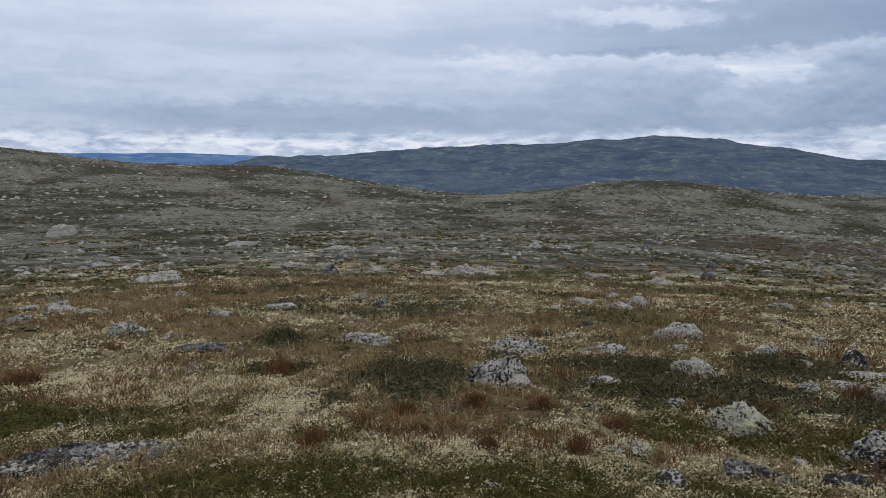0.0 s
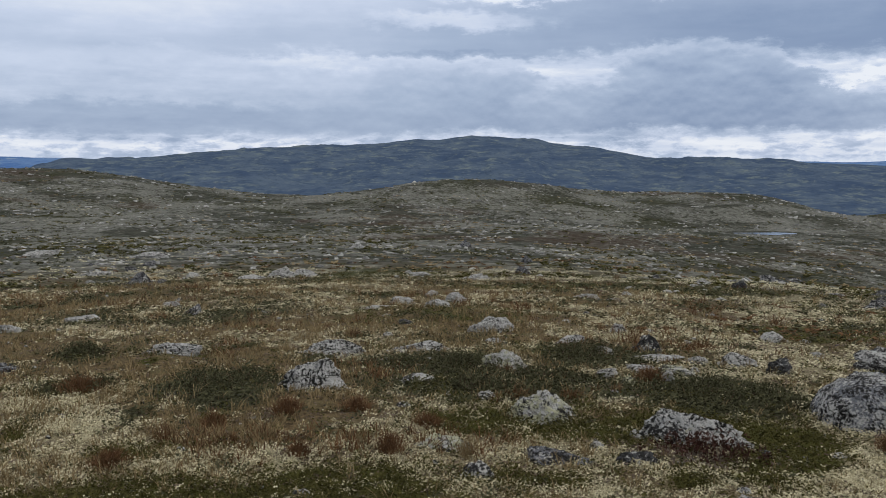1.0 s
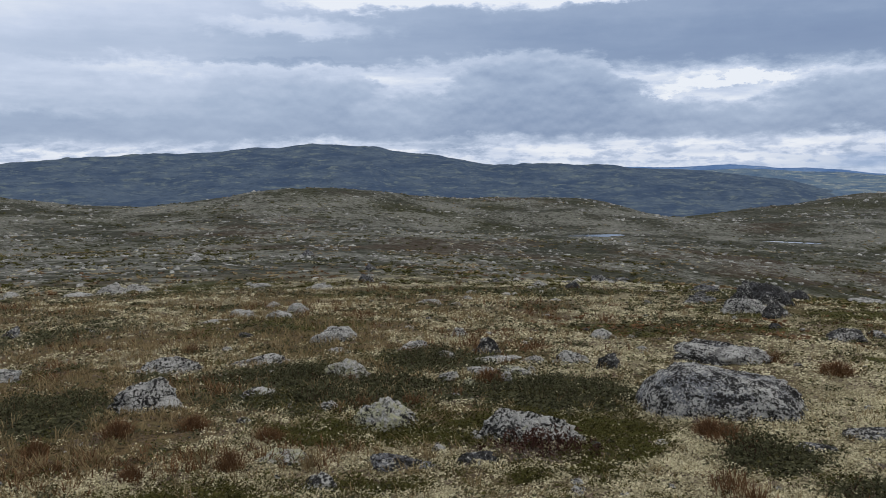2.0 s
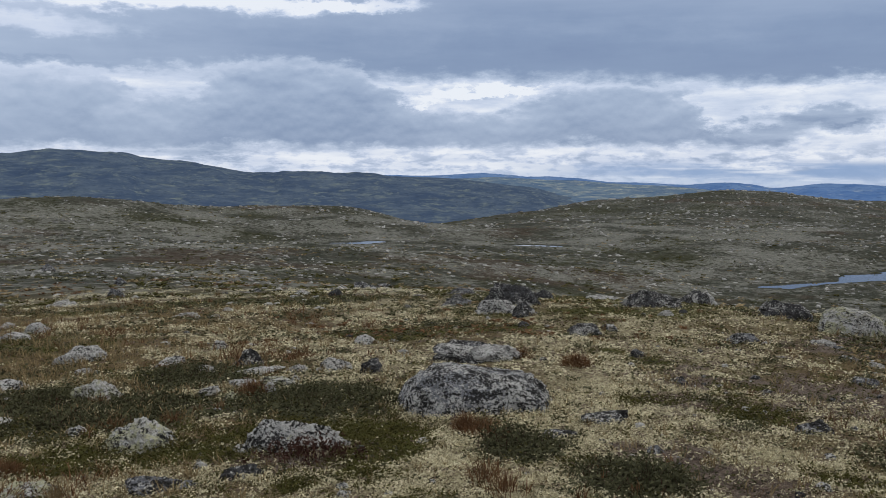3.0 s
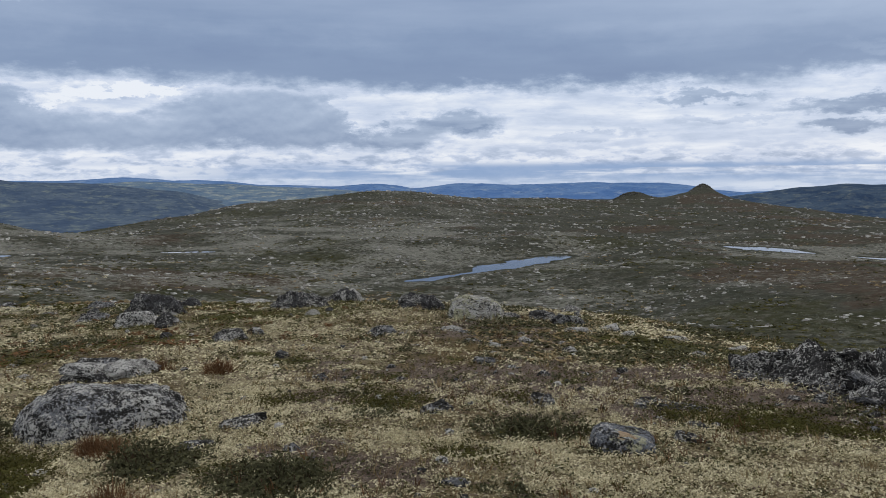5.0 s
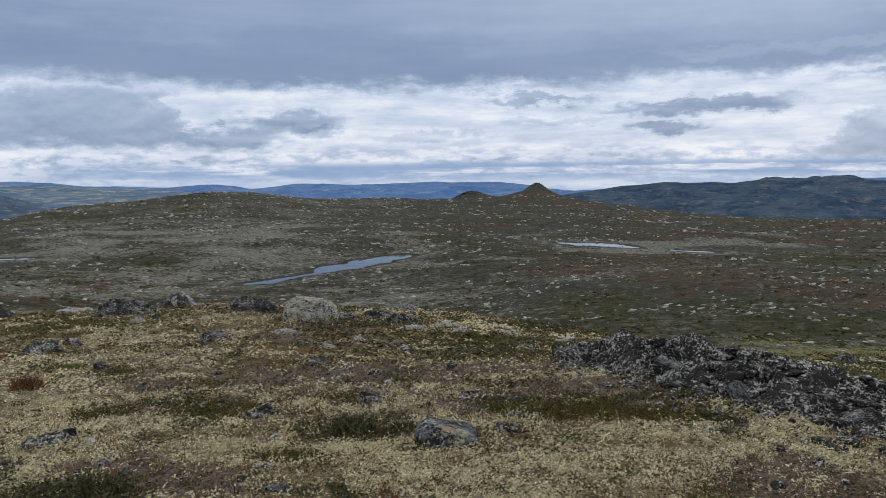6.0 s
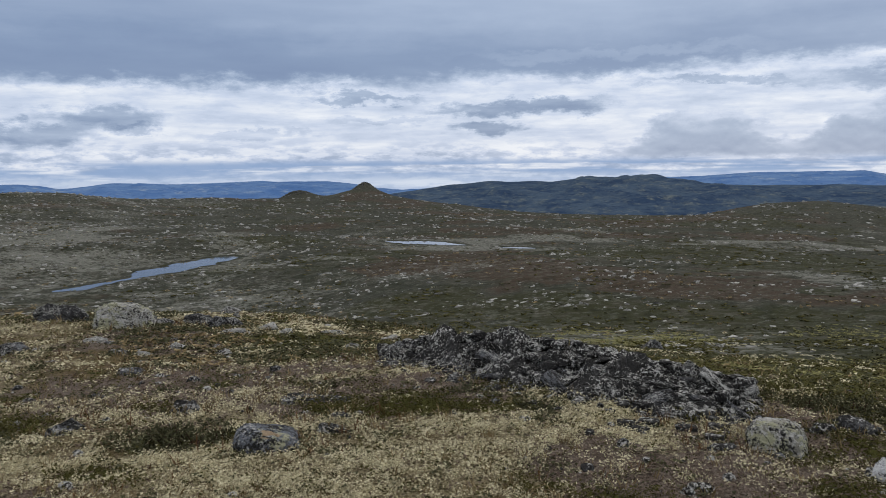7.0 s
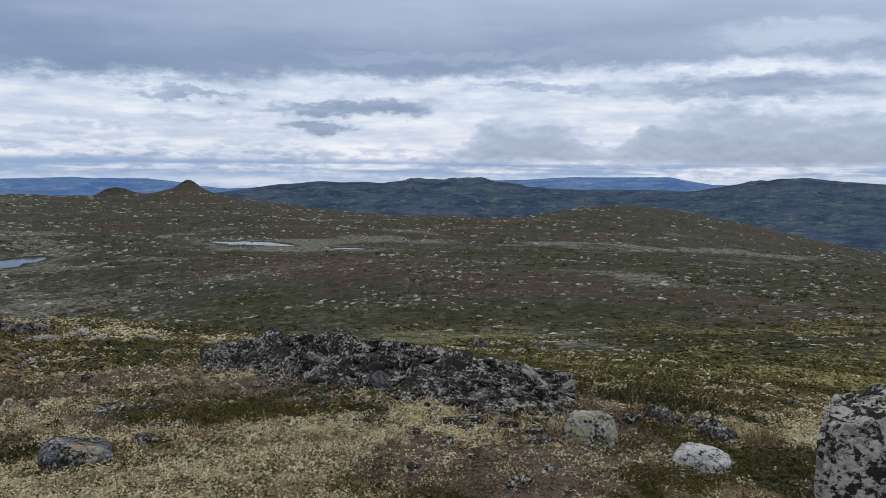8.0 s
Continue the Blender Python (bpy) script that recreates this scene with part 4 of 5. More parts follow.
for x, y, wide, high, kind, flat in [(4.92, 10.42, 0.24, 0.117, "p", 0), (4.55, 8.82, 0.35, 0.211, "d", 0), (3.92, 8.54, 0.23, 0.091, "p", 0),
                                     (1.9, 6.06, 0.18, 0.071, "p", 0), (2.16, 5.55, 0.5, 0.192, "y", 0), (1.23, 5.91, 0.12, 0.04, "p", 0),
                                     (1.31, 4.98, 0.39, 0.056, "y", 0.6), (1.38, 4.39, 0.25, 0.101, "w", 0), (1.97, 4.65, 0.45, 0.073, "g", 0.5),
                                     (2.31, 4.88, 0.1, 0.067, "y", 0), (2.44, 4.57, 0.28, 0.083, "d", 0.4), (2.08, 13.95, 0.6, 0.054, "p", 0.7),
                                     (3.21, 14.21, 0.46, 0.118, "p", 0), (2.72, 14.92, 0.53, 0.12, "p", 0), (6.94, 16.71, 0.57, 0.099, "p", 0)]:
    stone(x, y, wide, high, kind, "in dry grass", flat=flat)
for x, y, wide, high, kind, flat in [(-7.76, 22.82, 1.35, 0.283, "p", 0), (-3.38, 25.75, 0.64, 0.319, "g", 0), (0.7, 26.53, 0.89, 0.33, "p", 0),
                                     (1.55, 27.29, 0.81, 0.234, "p", 0), (-0.18, 26.22, 0.92, 0.127, "p", 0.6), (-5.72, 32.11, 1.14, 0.162, "p", 0.6),
                                     (-5.65, 45.79, 1.77, 0.294, "p", 0.6), (-40.41, 88.46, 3.06, 1.07, "p", 0), (-12.5, 52.67, 2.27, 0.305, "p", 0),
                                     (-11.87, 32.2, 0.72, 0.174, "p", 0), (-14.32, 35.07, 0.93, 0.186, "p", 0), (-2.24, 30.2, 0.53, 0.178, "p", 0),
                                     (6.27, 56.09, 1.19, 0.408, "p", 0), (17.46, 71.2, 1.29, 0.542, "g", 0), (9, 27.71, 0.51, 0.27, "g", 0),
                                     (6.44, 24.21, 0.88, 0.171, "p", 0), (5.23, 27.01, 0.77, 0.125, "p", 0.6), (13.1, 40, 0.59, 0.344, "g", 0)]:
    stone(x, y, wide, high, kind, "on the brown slope", flat=flat)
for x, y, wide, high, kind, flat in [(3.85, 17.94, 0.39, 0.101, "p", 0)]:
    stone(x, y, wide, high, kind, "on the brown slope", flat=flat)
for x, y, wide, high, kind, flat in [(4.33, 8.14, 0.68, 0.045, "p", 0.7), (4.09, 7.22, 0.5, 0.072, "y", 0.6), (3.77, 7.32, 0.32, 0.084, "p", 0.6),
                                     (3.36, 7.17, 0.29, 0.093, "p", 0.3), (3.43, 6.79, 0.19, 0.067, "y", 0.4), (3.65, 6.84, 0.19, 0.09, "d", 0),
                                     (3.76, 6.74, 0.15, 0.127, "p", 0), (4.66, 7.86, 0.32, 0.085, "p", 0), (5.05, 7.75, 0.28, 0.11, "p", 0),
                                     (6.77, 9.68, 0.36, 0.126, "p", 0), (6.67, 8.66, 0.27, 0.068, "p", 0.5), (5.12, 7.09, 0.25, 0.16, "d", 0),
                                     (12.7, 20.15, 0.42, 0.22, "d", 0), (19.3, 28.53, 0.99, 0.274, "g", 0), (23.11, 32.65, 0.76, 0.204, "g", 0),
                                     (13.08, 22.72, 0.55, 0.165, "p", 0), (4.97, 7.59, 0.41, 0.128, "p", 0), (5.13, 7.11, 0.25, 0.088, "d", 0)]:
    stone(x, y, wide, high, kind, "among shrubs and pale lichen", flat=flat)
for x, y, wide, high, kind, flat in [(4.3, 7.21, 0.13, 0.071, "p", 0)]:
    stone(x, y, wide, high, kind, "among shrubs and pale lichen", flat=flat)
for x, y, wide, high, kind, flat in [(12.71, 14.8, 0.82, 0.213, "g", 0.3), (13.28, 13.51, 1.31, 0.453, "d", 0.5), (11.35, 11.9, 0.88, 0.253, "w", 0.2),
                                     (11.1, 10.88, 0.56, 0.237, "d", 0), (16.7, 15.85, 0.58, 0.247, "d", 0), (9.61, 8.12, 0.53, 0.149, "d", 0),
                                     (10.13, 8.1, 0.34, 0.099, "g", 0.6), (8.57, 6.32, 0.25, 0.104, "d", 0), (7.3, 4.85, 0.2, 0.066, "g", 0),
                                     (14.6, 10.66, 1.21, 0.326, "d", 0.6), (21.81, 14.58, 1.24, 0.582, "d", 0), (22.03, 14.25, 1.09, 0.612, "p", 0),
                                     (5.15, 3.99, 0.37, 0.08, "d", 0.7), (4.65, 3.95, 0.3, 0.054, "g", 0.8), (20.21, 16.71, 1.09, 0.206, "p", 0.6),
                                     (17.06, 19.82, 0.91, 0.217, "g", 0), (10.9, 6.31, 0.46, 0.153, "g", 0.7)]:
    stone(x, y, wide, high, kind, "in lichen on the knoll", flat=flat)
for x, y, wide, high, kind, flat in [(14.43, 7.6, 0.92, 0.325, "d", 0), (23.39, 11.59, 0.64, 0.246, "p", 0), (23.64, 11.09, 0.66, 0.316, "p", 0),
                                     (14.09, 5.01, 0.56, 0.164, "d", 0.4), (13.75, 4.43, 0.62, 0.19, "g", 0.4), (13.95, 5.55, 0.58, 0.082, "g", 0.6),
                                     (12.97, 4.02, 0.52, 0.072, "p", 0.7), (13.56, 3.62, 0.34, 0.109, "p", 0), (13.17, 3.21, 0.24, 0.075, "p", 0),
                                     (10.77, 4.75, 0.29, 0.074, "g", 0), (11.36, 4.22, 0.27, 0.086, "p", 0), (10.91, 3.42, 0.27, 0.079, "w", 0),
                                     (13.04, 1.55, 0.32, 0.091, "p", 0), (11.54, 1.85, 0.23, 0.077, "p", 0), (13.64, 2.59, 0.39, 0.065, "p", 0.6),
                                     (9.37, 3.92, 0.35, 0.08, "g", 0.9), (6.73, 2.19, 0.25, 0.1, "d", 0), (6.07, 2.82, 0.28, 0.099, "g", 0)]:
    stone(x, y, wide, high, kind, "on the knoll's shoulder", flat=flat)
for x, y, wide, high, kind, flat in [(7.1, 1.36, 0.4, 0.04, "d", 0.8), (6.45, 0.9, 0.25, 0.04, "d", 0.8), (4.64, 1.94, 0.18, 0.04, "g", 0.8)]:
    stone(x, y, wide, high, kind, "on the knoll's shoulder", flat=flat)
for x, y, wide, high, kind, flat in [(8.06, 0.22, 0.1, 0.066, "w", 0), (7.65, 0.12, 0.19, 0.074, "d", 0), (6.15, 0.87, 0.25, 0.046, "d", 0.8),
                                     (6.99, 1.45, 0.2, 0.042, "g", 0.7), (7.12, 1.17, 0.49, 0.04, "d", 0.9), (6.73, -2.07, 0.39, 0.073, "w", 0.7),
                                     (6.48, -2.79, 0.34, 0.091, "d", 0.3), (6.32, -3.03, 0.26, 0.072, "g", 0.5), (6.1, -3.09, 0.29, 0.133, "d", 0),
                                     (6.36, -2.53, 0.2, 0.067, "d", 0.5), (42.18, -7.01, 0.96, 0.482, "g", 0)]:
    stone(x, y, wide, high, kind, "beside the outcrop", flat=flat)


def standing_stone(x, y):
    """A tall upright block close by, with a straight edge and a broken top."""
    bm = bmesh.new()
    bmesh.ops.create_cube(bm, size=2.0)
    bmesh.ops.bevel(bm, geom=list(bm.edges), offset=0.06, segments=2, affect="EDGES")
    bmesh.ops.triangulate(bm, faces=list(bm.faces))
    for k in range(5):
        bmesh.ops.subdivide_edges(bm, edges=[e for e in bm.edges if e.calc_length() > 0.09], cuts=1)
        bmesh.ops.triangulate(bm, faces=list(bm.faces))
    p = np.array([v.co[:] for v in bm.verts])
    tris = np.array([[v.index for v in f.verts] for f in bm.faces], np.int32)
    bm.free()
    top = smooth(0.6, 1.0, p[:, 2])
    p[:, 2] -= top * (0.03 * np.clip(p[:, 0] + 0.4, 0, 2) + 0.05 * noise_on(p, 2.2, 3) + 0.05 * smooth(0.6, 1.0, -p[:, 0]))
    p = p + 0.030 * noise_on(p, 1.2, 5)[:, None] + 0.016 * noise_on(p, 6.0, 9)[:, None]
    p = p * (0.34, 0.22, 0.57)
    me = mesh_from("standing_stone", p, tris, ROCK["S"], True)
    ob = new("standing_stone", me)
    away = math.degrees(math.atan2(y + 0.44, x - 0.47)) - 90
    ob.matrix_world = pose(x, y, spot_z(x, y) + 0.51, 0, 0, away + 4)
    tagged(ob, "tall upright stone blotched with white and black lichen", "stone")


standing_stone(2.62, -2.16)


def joined(name, template, faces, x, y, z, size, tall, spin, tilt, mat, label, category):
    """Many copies of a small shape in one mesh of kind stuff."""
    n, m = len(x), len(template)
    c, s = np.cos(spin), np.sin(spin)
    tx, ty, tz = template[:, 0], template[:, 1], template[:, 2]
    lean = np.tan(tilt)
    zz = tz[None, :] * tall[:, None]
    px = (tx[None, :] * c[:, None] - ty[None, :] * s[:, None]) * size[:, None] + zz * (lean * c)[:, None] + x[:, None]
    py = (tx[None, :] * s[:, None] + ty[None, :] * c[:, None]) * size[:, None] + zz * (lean * s)[:, None] + y[:, None]
    pts = np.stack([px, py, zz + z[:, None]], -1).reshape(-1, 3)
    f = (np.asarray(faces)[None] + (np.arange(n) * m)[:, None, None]).reshape(-1, len(faces[0]))
    return tagged(new(name, mesh_from(name, pts, f, mat, False)), label, category, kind="stuff")


def outcrop():
    """A ridge of broken bedrock slabs on the far edge of the knoll."""
    base = tagged(new("rock_outcrop"), "ridge of broken dark bedrock slabs with lichen", "outcrop")
    base.matrix_world = pose(8.2, -0.4, spot_z(8.2, -0.4))
    rng = np.random.default_rng(77)
    shapes = []
    corners = np.array([(a, b, c) for a in (-1, 0, 1) for b in (-1, 0, 1) for c in (-1, 0, 1) if (a, b, c) != (0, 0, 0)], float)
    for k in range(10):
        bm = bmesh.new()
        p = corners * (0.5, 0.36, 0.5) * (1 - 0.05 * (np.abs(corners).sum(1) - 1))[:, None] + rng.normal(0, 0.075, corners.shape)
        made = bmesh.ops.convex_hull(bm, input=[bm.verts.new(v) for v in p])
        bmesh.ops.delete(bm, geom=[v for v in bm.verts if not v.link_faces], context="VERTS")
        bmesh.ops.triangulate(bm, faces=list(bm.faces))
        bm.verts.index_update()
        pts = np.array([v.co[:] for v in bm.verts])
        tris = np.array([[v.index for v in f.verts] for f in bm.faces], np.int32)
        bm.free()
        for kind in ("d", "w", "g", "O"):
            shapes.append(mesh_from("slab", pts * 0.3, tris, ROCK[kind], False))
    line = [(10.2, 1.15, 0.10), (9.2, 0.45, 0.28), (8.3, -0.35, 0.40), (7.75, -1.0, 0.32), (7.42, -1.62, 0.27), (7.05, -2.2, 0.16)]
    # the solid rock under the slabs: a low ridge, stepped and broken
    us, vs = np.linspace(0, len(line) - 1.001, 280), np.linspace(-1.0, 1.0, 80)
    uu, vv = np.meshgrid(us, vs, indexing="ij")
    whole = uu.astype(int)
    known = np.array(line)
    at = known[whole] + (known[whole + 1] - known[whole]) * (uu - whole)[..., None]
    away = np.hypot(at[..., 0], at[..., 1])
    gx, gy = at[..., 0] * (1 + vv * 1.1 / away), at[..., 1] * (1 + vv * 1.1 / away)
    crag = 1 - 2.2 * np.abs(fbm(gx, gy, 0.55, 4, 85, 0.6))
    ledge = np.floor(5 * (0.5 + fbm(gx + 0.6 * gy, 2.0 * gy, 0.7, 3, 87))) / 5
    body = at[..., 2] * np.exp(-(vv / 0.5) ** 2) * (0.35 + 0.45 * crag + 0.45 * ledge) - 0.02 - 0.10 * np.abs(vv) ** 3 - 0.05 * np.abs(uu / 2.5 - 1) ** 6
    bed = new("bedrock", mesh_from("bedrock", np.stack([gx, gy, height(gx, gy) + body], -1).reshape(-1, 3), grid_faces(280, 80, False), ROCK["O"], False))
    bed.parent = base
    bed.matrix_parent_inverse = base.matrix_world.inverted()
    count = 290
    for k in range(count):
        u = (k + rng.uniform(0, 1)) / count * (len(line) - 1)
        i = min(int(u), len(line) - 2)
        f = u - i
        x, y, h = [a + (b - a) * f for a, b in zip(line[i], line[i + 1])]
        side = rng.normal(-0.04, 0.25)
        out = Vector((x, y, 0)).normalized()
        x, y = x + out.x * side * 1.4, y + out.y * side * 1.4
        wide = (0.06 + 0.24 * rng.uniform() ** 2.2) * (0.8 + h)
        crest = math.exp(-(side / 0.34) ** 2)
        ob = new("slab", shapes[int(rng.integers(len(shapes)))])
        ob.parent = base
        lift = h * crest * rng.uniform(0.25, 0.75) - 0.02
        run = math.degrees(math.atan2(line[i + 1][1] - line[i][1], line[i + 1][0] - line[i][0]))
        turn = pose(0, 0, 0, rng.normal(-34, 20), rng.normal(6, 16), run + rng.normal(0, 34))
        want = Matrix.Translation((x, y, spot_z(x, y) + lift)) @ turn @ Matrix.Diagonal((wide / 0.3, wide / 0.3 * rng.uniform(0.7, 1.2), wide / 0.3 * rng.uniform(0.14, 0.40), 1))
        ob.matrix_basis = base.matrix_world.inverted() @ want
    # broken pieces between the slabs
    n = 1200
    u = rng.uniform(0, len(line) - 1.001, n)
    i = u.astype(int)
    spot = known[i] + (known[i + 1] - known[i]) * (u - i)[:, None]
    side = rng.normal(-0.10, 0.34, n)
    far = np.hypot(spot[:, 0], spot[:, 1])
    x, y = spot[:, 0] * (1 + side * 1.4 / far), spot[:, 1] * (1 + side * 1.4 / far)
    size = 0.025 + 0.11 * rng.uniform(0, 1, n) ** 2
    lift = spot[:, 2] * np.exp(-(side / 0.34) ** 2) * rng.uniform(0.3, 0.95, n)
    rubble = joined("rubble", pts, tris, x, y, height(x, y) + lift, size, size * rng.uniform(0.3, 0.8, n), rng.uniform(0, 6.28, n), rng.normal(0, 0.4, n), ROCK["O"], "broken dark rubble with white lichen", "")
    rubble.parent = base
    rubble.matrix_parent_inverse = base.matrix_world.inverted()


outcrop()


def scattered_stones():
    """Single stones down the slopes, from the knoll's edge outwards."""
    rng = np.random.default_rng(5)
    shapes = [mesh_from("stone", *stone_shape(300 + k, 2, 3, 0.14, 0.3 * (k % 2), 0.7), ROCK["ppwgdg"[k % 6]], False) for k in range(12)]
    made = 0
    while made < 170:
        b = 30 - 156 * rng.uniform() ** 1.35
        r = 11 + 50 * rng.uniform() ** 1.2
        x, y = place(b, r)
        wide = 0.16 + 0.5 * rng.uniform() ** 2.5 * (r / 25) ** 0.5
        if r < 15 and rng.uniform() < 0.4:
            continue
        ob = new("stone", shapes[made % 12])
        ob.matrix_basis = pose(x, y, spot_z(x, y) - 0.02, 0, 0, rng.uniform(0, 360)) @ Matrix.Diagonal((wide, wide, wide * rng.uniform(0.14, 0.36), 1))
        tagged(ob, f"{LOOK['ppwgdg'[made % 6]]} on the open heath", "stone", "stones scattered on the slopes")
        made += 1


scattered_stones()


def far_stones():
    """Stones strewn over the moor in loose fields, thinning out between them."""
    rng = np.random.default_rng(9)
    block = np.array([(a, b, c) for c in (0, 1) for a, b in ((-1, -1), (1, -1), (1, 1), (-1, 1))], float)
    sides = np.array([(4, 5, 6), (4, 6, 7), (0, 1, 5), (0, 5, 4), (1, 2, 6), (1, 6, 5), (2, 3, 7), (2, 7, 6), (3, 0, 4), (3, 4, 7)], np.int32)
    for k in range(12):
        n = 13000
        b, r = rng.uniform(-130, 34, n), 16 * (520 / 16) ** (rng.uniform(0, 1, n) ** 0.66)
        x, y = -np.sin(np.radians(b)) * r, np.cos(np.radians(b)) * r
        stony = smooth(-54, -61, b) * (1 - smooth(-65, -73, b))
        field = 0.06 + 0.3 * fbm(x, y, 45, 3, 80) + 0.6 * fbm(x, y, 11, 3, 82) + 0.7 * fbm(x, y, 3.0, 2, 83)
        odds = (0.04 + 0.90 * smooth(-0.10, 0.50, field + 0.20 * stony - 0.16 * smooth(-66, -96, b))) * (0.10 + 0.90 * smooth(18, 65, r))
        odds = np.maximum(odds, 1 - smooth(0.0, 1.2, shore(x, y, STREAM)))
        keep = rng.uniform(0, 1, n) < odds
        for _, _, chain in PONDS:
            keep &= shore(x, y, chain) > 0.8
        x, y, r = x[keep], y[keep], r[keep]
        pts = block * ((0.5, 0.38, 0.62), (0.85, 0.45, 0.34), (0.65, 0.5, 0.45))[k % 3] + rng.normal(0, 0.15, block.shape)
        pts[4:, :2] *= rng.uniform(0.35, 0.9, (4, 1))
        pts[4:, 2] *= rng.uniform(0.45, 1.3, 4)
        pts[:4, 2] = -0.3
        size = (0.11 + 0.75 * rng.uniform(0, 1, len(x)) ** 4) * (0.30 + r / 225)
        joined("far_stones", pts, sides, x, y, height(x, y) - 0.02, size, size * rng.uniform(0.25, 0.65, len(x)), rng.uniform(0, 6.28, len(x)), np.zeros(len(x)),
               STREWN, "countless pale stones strewn over the far moor", "stones")


far_stones()


def summit_stones():
    """Broken rock on the two small peaks."""
    rng = np.random.default_rng(15)
    for bearing, distance, wide, n in ((-75.1, 570, 9, 330), (-79.6, 580, 11, 420)):
        cx, cy = place(bearing, distance)
        x, y = cx + rng.normal(0, wide, n), cy + rng.normal(0, wide, n)
        size = rng.uniform(0.4, 1.1, n)
        pts, tris = stone_shape(540, 1, 4, 0.12, 0.0, 0.8)
        joined("summit_stones", pts, tris, x, y, height(x, y) - 0.25 * size, size, size * rng.uniform(0.2, 0.45, n), rng.uniform(0, 6.28, n), np.zeros(n), ROCK["d"], "grey broken rock on a small peak", "stones")


summit_stones()


# ---- plants ----
def leaf_bunch(seed, count, spread, tall, leaf, upright, level=0.0):
    """A small bunch of leaf triangles in a dome: points and faces, about 1 wide and 1 high before scaling."""
    rng = np.random.default_rng(seed)
    pts, tris = [], []
    for k in range(count):
        a, q = rng.uniform(0, 6.283), math.sqrt(rng.uniform(0, 1)) * spread
        base = np.array((math.cos(a) * q, math.sin(a) * q, tall * rng.uniform(0.0, 1.0) * (1 - 0.6 * (q / max(spread, 0.01)) ** 2)))
        out = np.array((math.cos(a), math.sin(a), 0)) * (1 - upright) + np.array((*rng.normal(0, 0.5, 2), upright * 1.2 + 0.1))
        out /= np.linalg.norm(out)
        side = np.cross(out, rng.normal(size=3) * (1 - level) + np.array((0, 0, 1.6 * level)))
        side /= np.linalg.norm(side)
        pts += [base - side * leaf * 0.55, base + side * leaf * 0.55, base + out * leaf * rng.uniform(0.8, 1.4)]
        tris.append((3 * k, 3 * k + 1, 3 * k + 2))
    return np.array(pts), np.array(tris, np.int32)


def blade_bunch(seed, count, spread, lean, wide):
    """Grass blades, each a bent strip that tapers to a point."""
    rng = np.random.default_rng(seed)
    pts, tris = [], []
    for k in range(count):
        a, q = rng.uniform(0, 6.283), rng.uniform(0, 1) * spread
        foot = np.array((math.cos(a) * q, math.sin(a) * q, 0.0))
        d = rng.normal(0, lean, 2) + 0.8 * lean * np.array((math.cos(a), math.sin(a)))
        h = rng.uniform(0.55, 1.0)
        mid, tip = foot + np.array((*(d * 0.35), h * 0.6)), foot + np.array((*d, h))
        s = rng.uniform(0, 6.283)
        side = np.array((math.cos(s), math.sin(s), 0)) * wide
        n = len(pts)
        pts += [foot - side, foot + side, mid + side * 0.7, mid - side * 0.7, tip]
        tris += [(n, n + 1, n + 2), (n, n + 2, n + 3), (n + 3, n + 2, n + 4)]
    return np.array(pts), np.array(tris, np.int32)


def candidates(rng, n, near, far, left=33, right=-128, even=1.0):
    """Places spread over the visible sector, evenly in bearing and in the logarithm of the distance."""
    b, r = rng.uniform(right, left, n), near * (far / near) ** (rng.uniform(0, 1, n) ** even)
    x, y = -np.sin(np.radians(b)) * r, np.cos(np.radians(b)) * r
    return x, y, r


def sow(name, rng, n, near, far, want, shapes, size, tall, mat, label, category, lean=0.25, even=1.0, left=33, right=-128, ref=None):
    """Sows one kind of plant where want(x, y, covers) gives its odds; size and tall: metres at the near end, growing gently outwards."""
    x, y, r = candidates(rng, n, near, far, left=left, right=right, even=even)
    cov = covers(x, y)
    keep = rng.uniform(0, 1, n) < want(x, y, cov)
    x, y, r = x[keep], y[keep], r[keep]
    which = rng.integers(0, len(shapes), len(x))
    grow = (r / (ref or near)) ** 0.45
    for k, (pts, tris) in enumerate(shapes):
        m = which == k
        count = int(m.sum())
        if not count:
            continue
        s = size * grow[m] * rng.uniform(0.6, 1.4, count)
        t = tall * grow[m] * rng.uniform(0.6, 1.4, count)
        joined(name, pts, tris, x[m], y[m], height(x[m], y[m]) - 0.005, s, t, rng.uniform(0, 6.283, count), rng.normal(0, lean, count), mat, label, category)


def clumps(x, y, size, seed, lo, hi):
    return smooth(lo, hi, fbm(x, y, size, 4, seed))


PLANTS = np.random.default_rng(21)
FLUFF = [leaf_bunch(30 + k, 17, 0.55, 0.9, 0.17, 0.35, 0.0) for k in range(5)]
NEEDLES = [leaf_bunch(45 + k, 13, 0.55, 0.9, 0.155, 0.4, 0.1) for k in range(4)]
CUSHION = [leaf_bunch(40 + k, 12, 0.56, 0.9, 0.24, 0.25, 0.2) for k in range(4)]
SPRIG = [leaf_bunch(50 + k, 9, 0.55, 0.9, 0.235, 0.3, 0.4) for k in range(4)]
GRASS = [blade_bunch(60 + k, 7, 0.35, 0.35, 0.035) for k in range(3)]


def lichen_odds(x, y, c):
    bare = 1 - np.clip(1.4 * c[1] + c[3] + 0.88 * c[2], 0, 1)
    return np.clip(0.08 + 1.1 * smooth(0.15, 0.75, c[0]), 0, 1) * (0.13 + 0.87 * bare) * (0.40 + 0.60 * clumps(x, y, 0.5, 90, -0.25, 0.2)) * (0.25 + 0.75 * clumps(x, y, 0.18, 91, -0.25, 0.15))


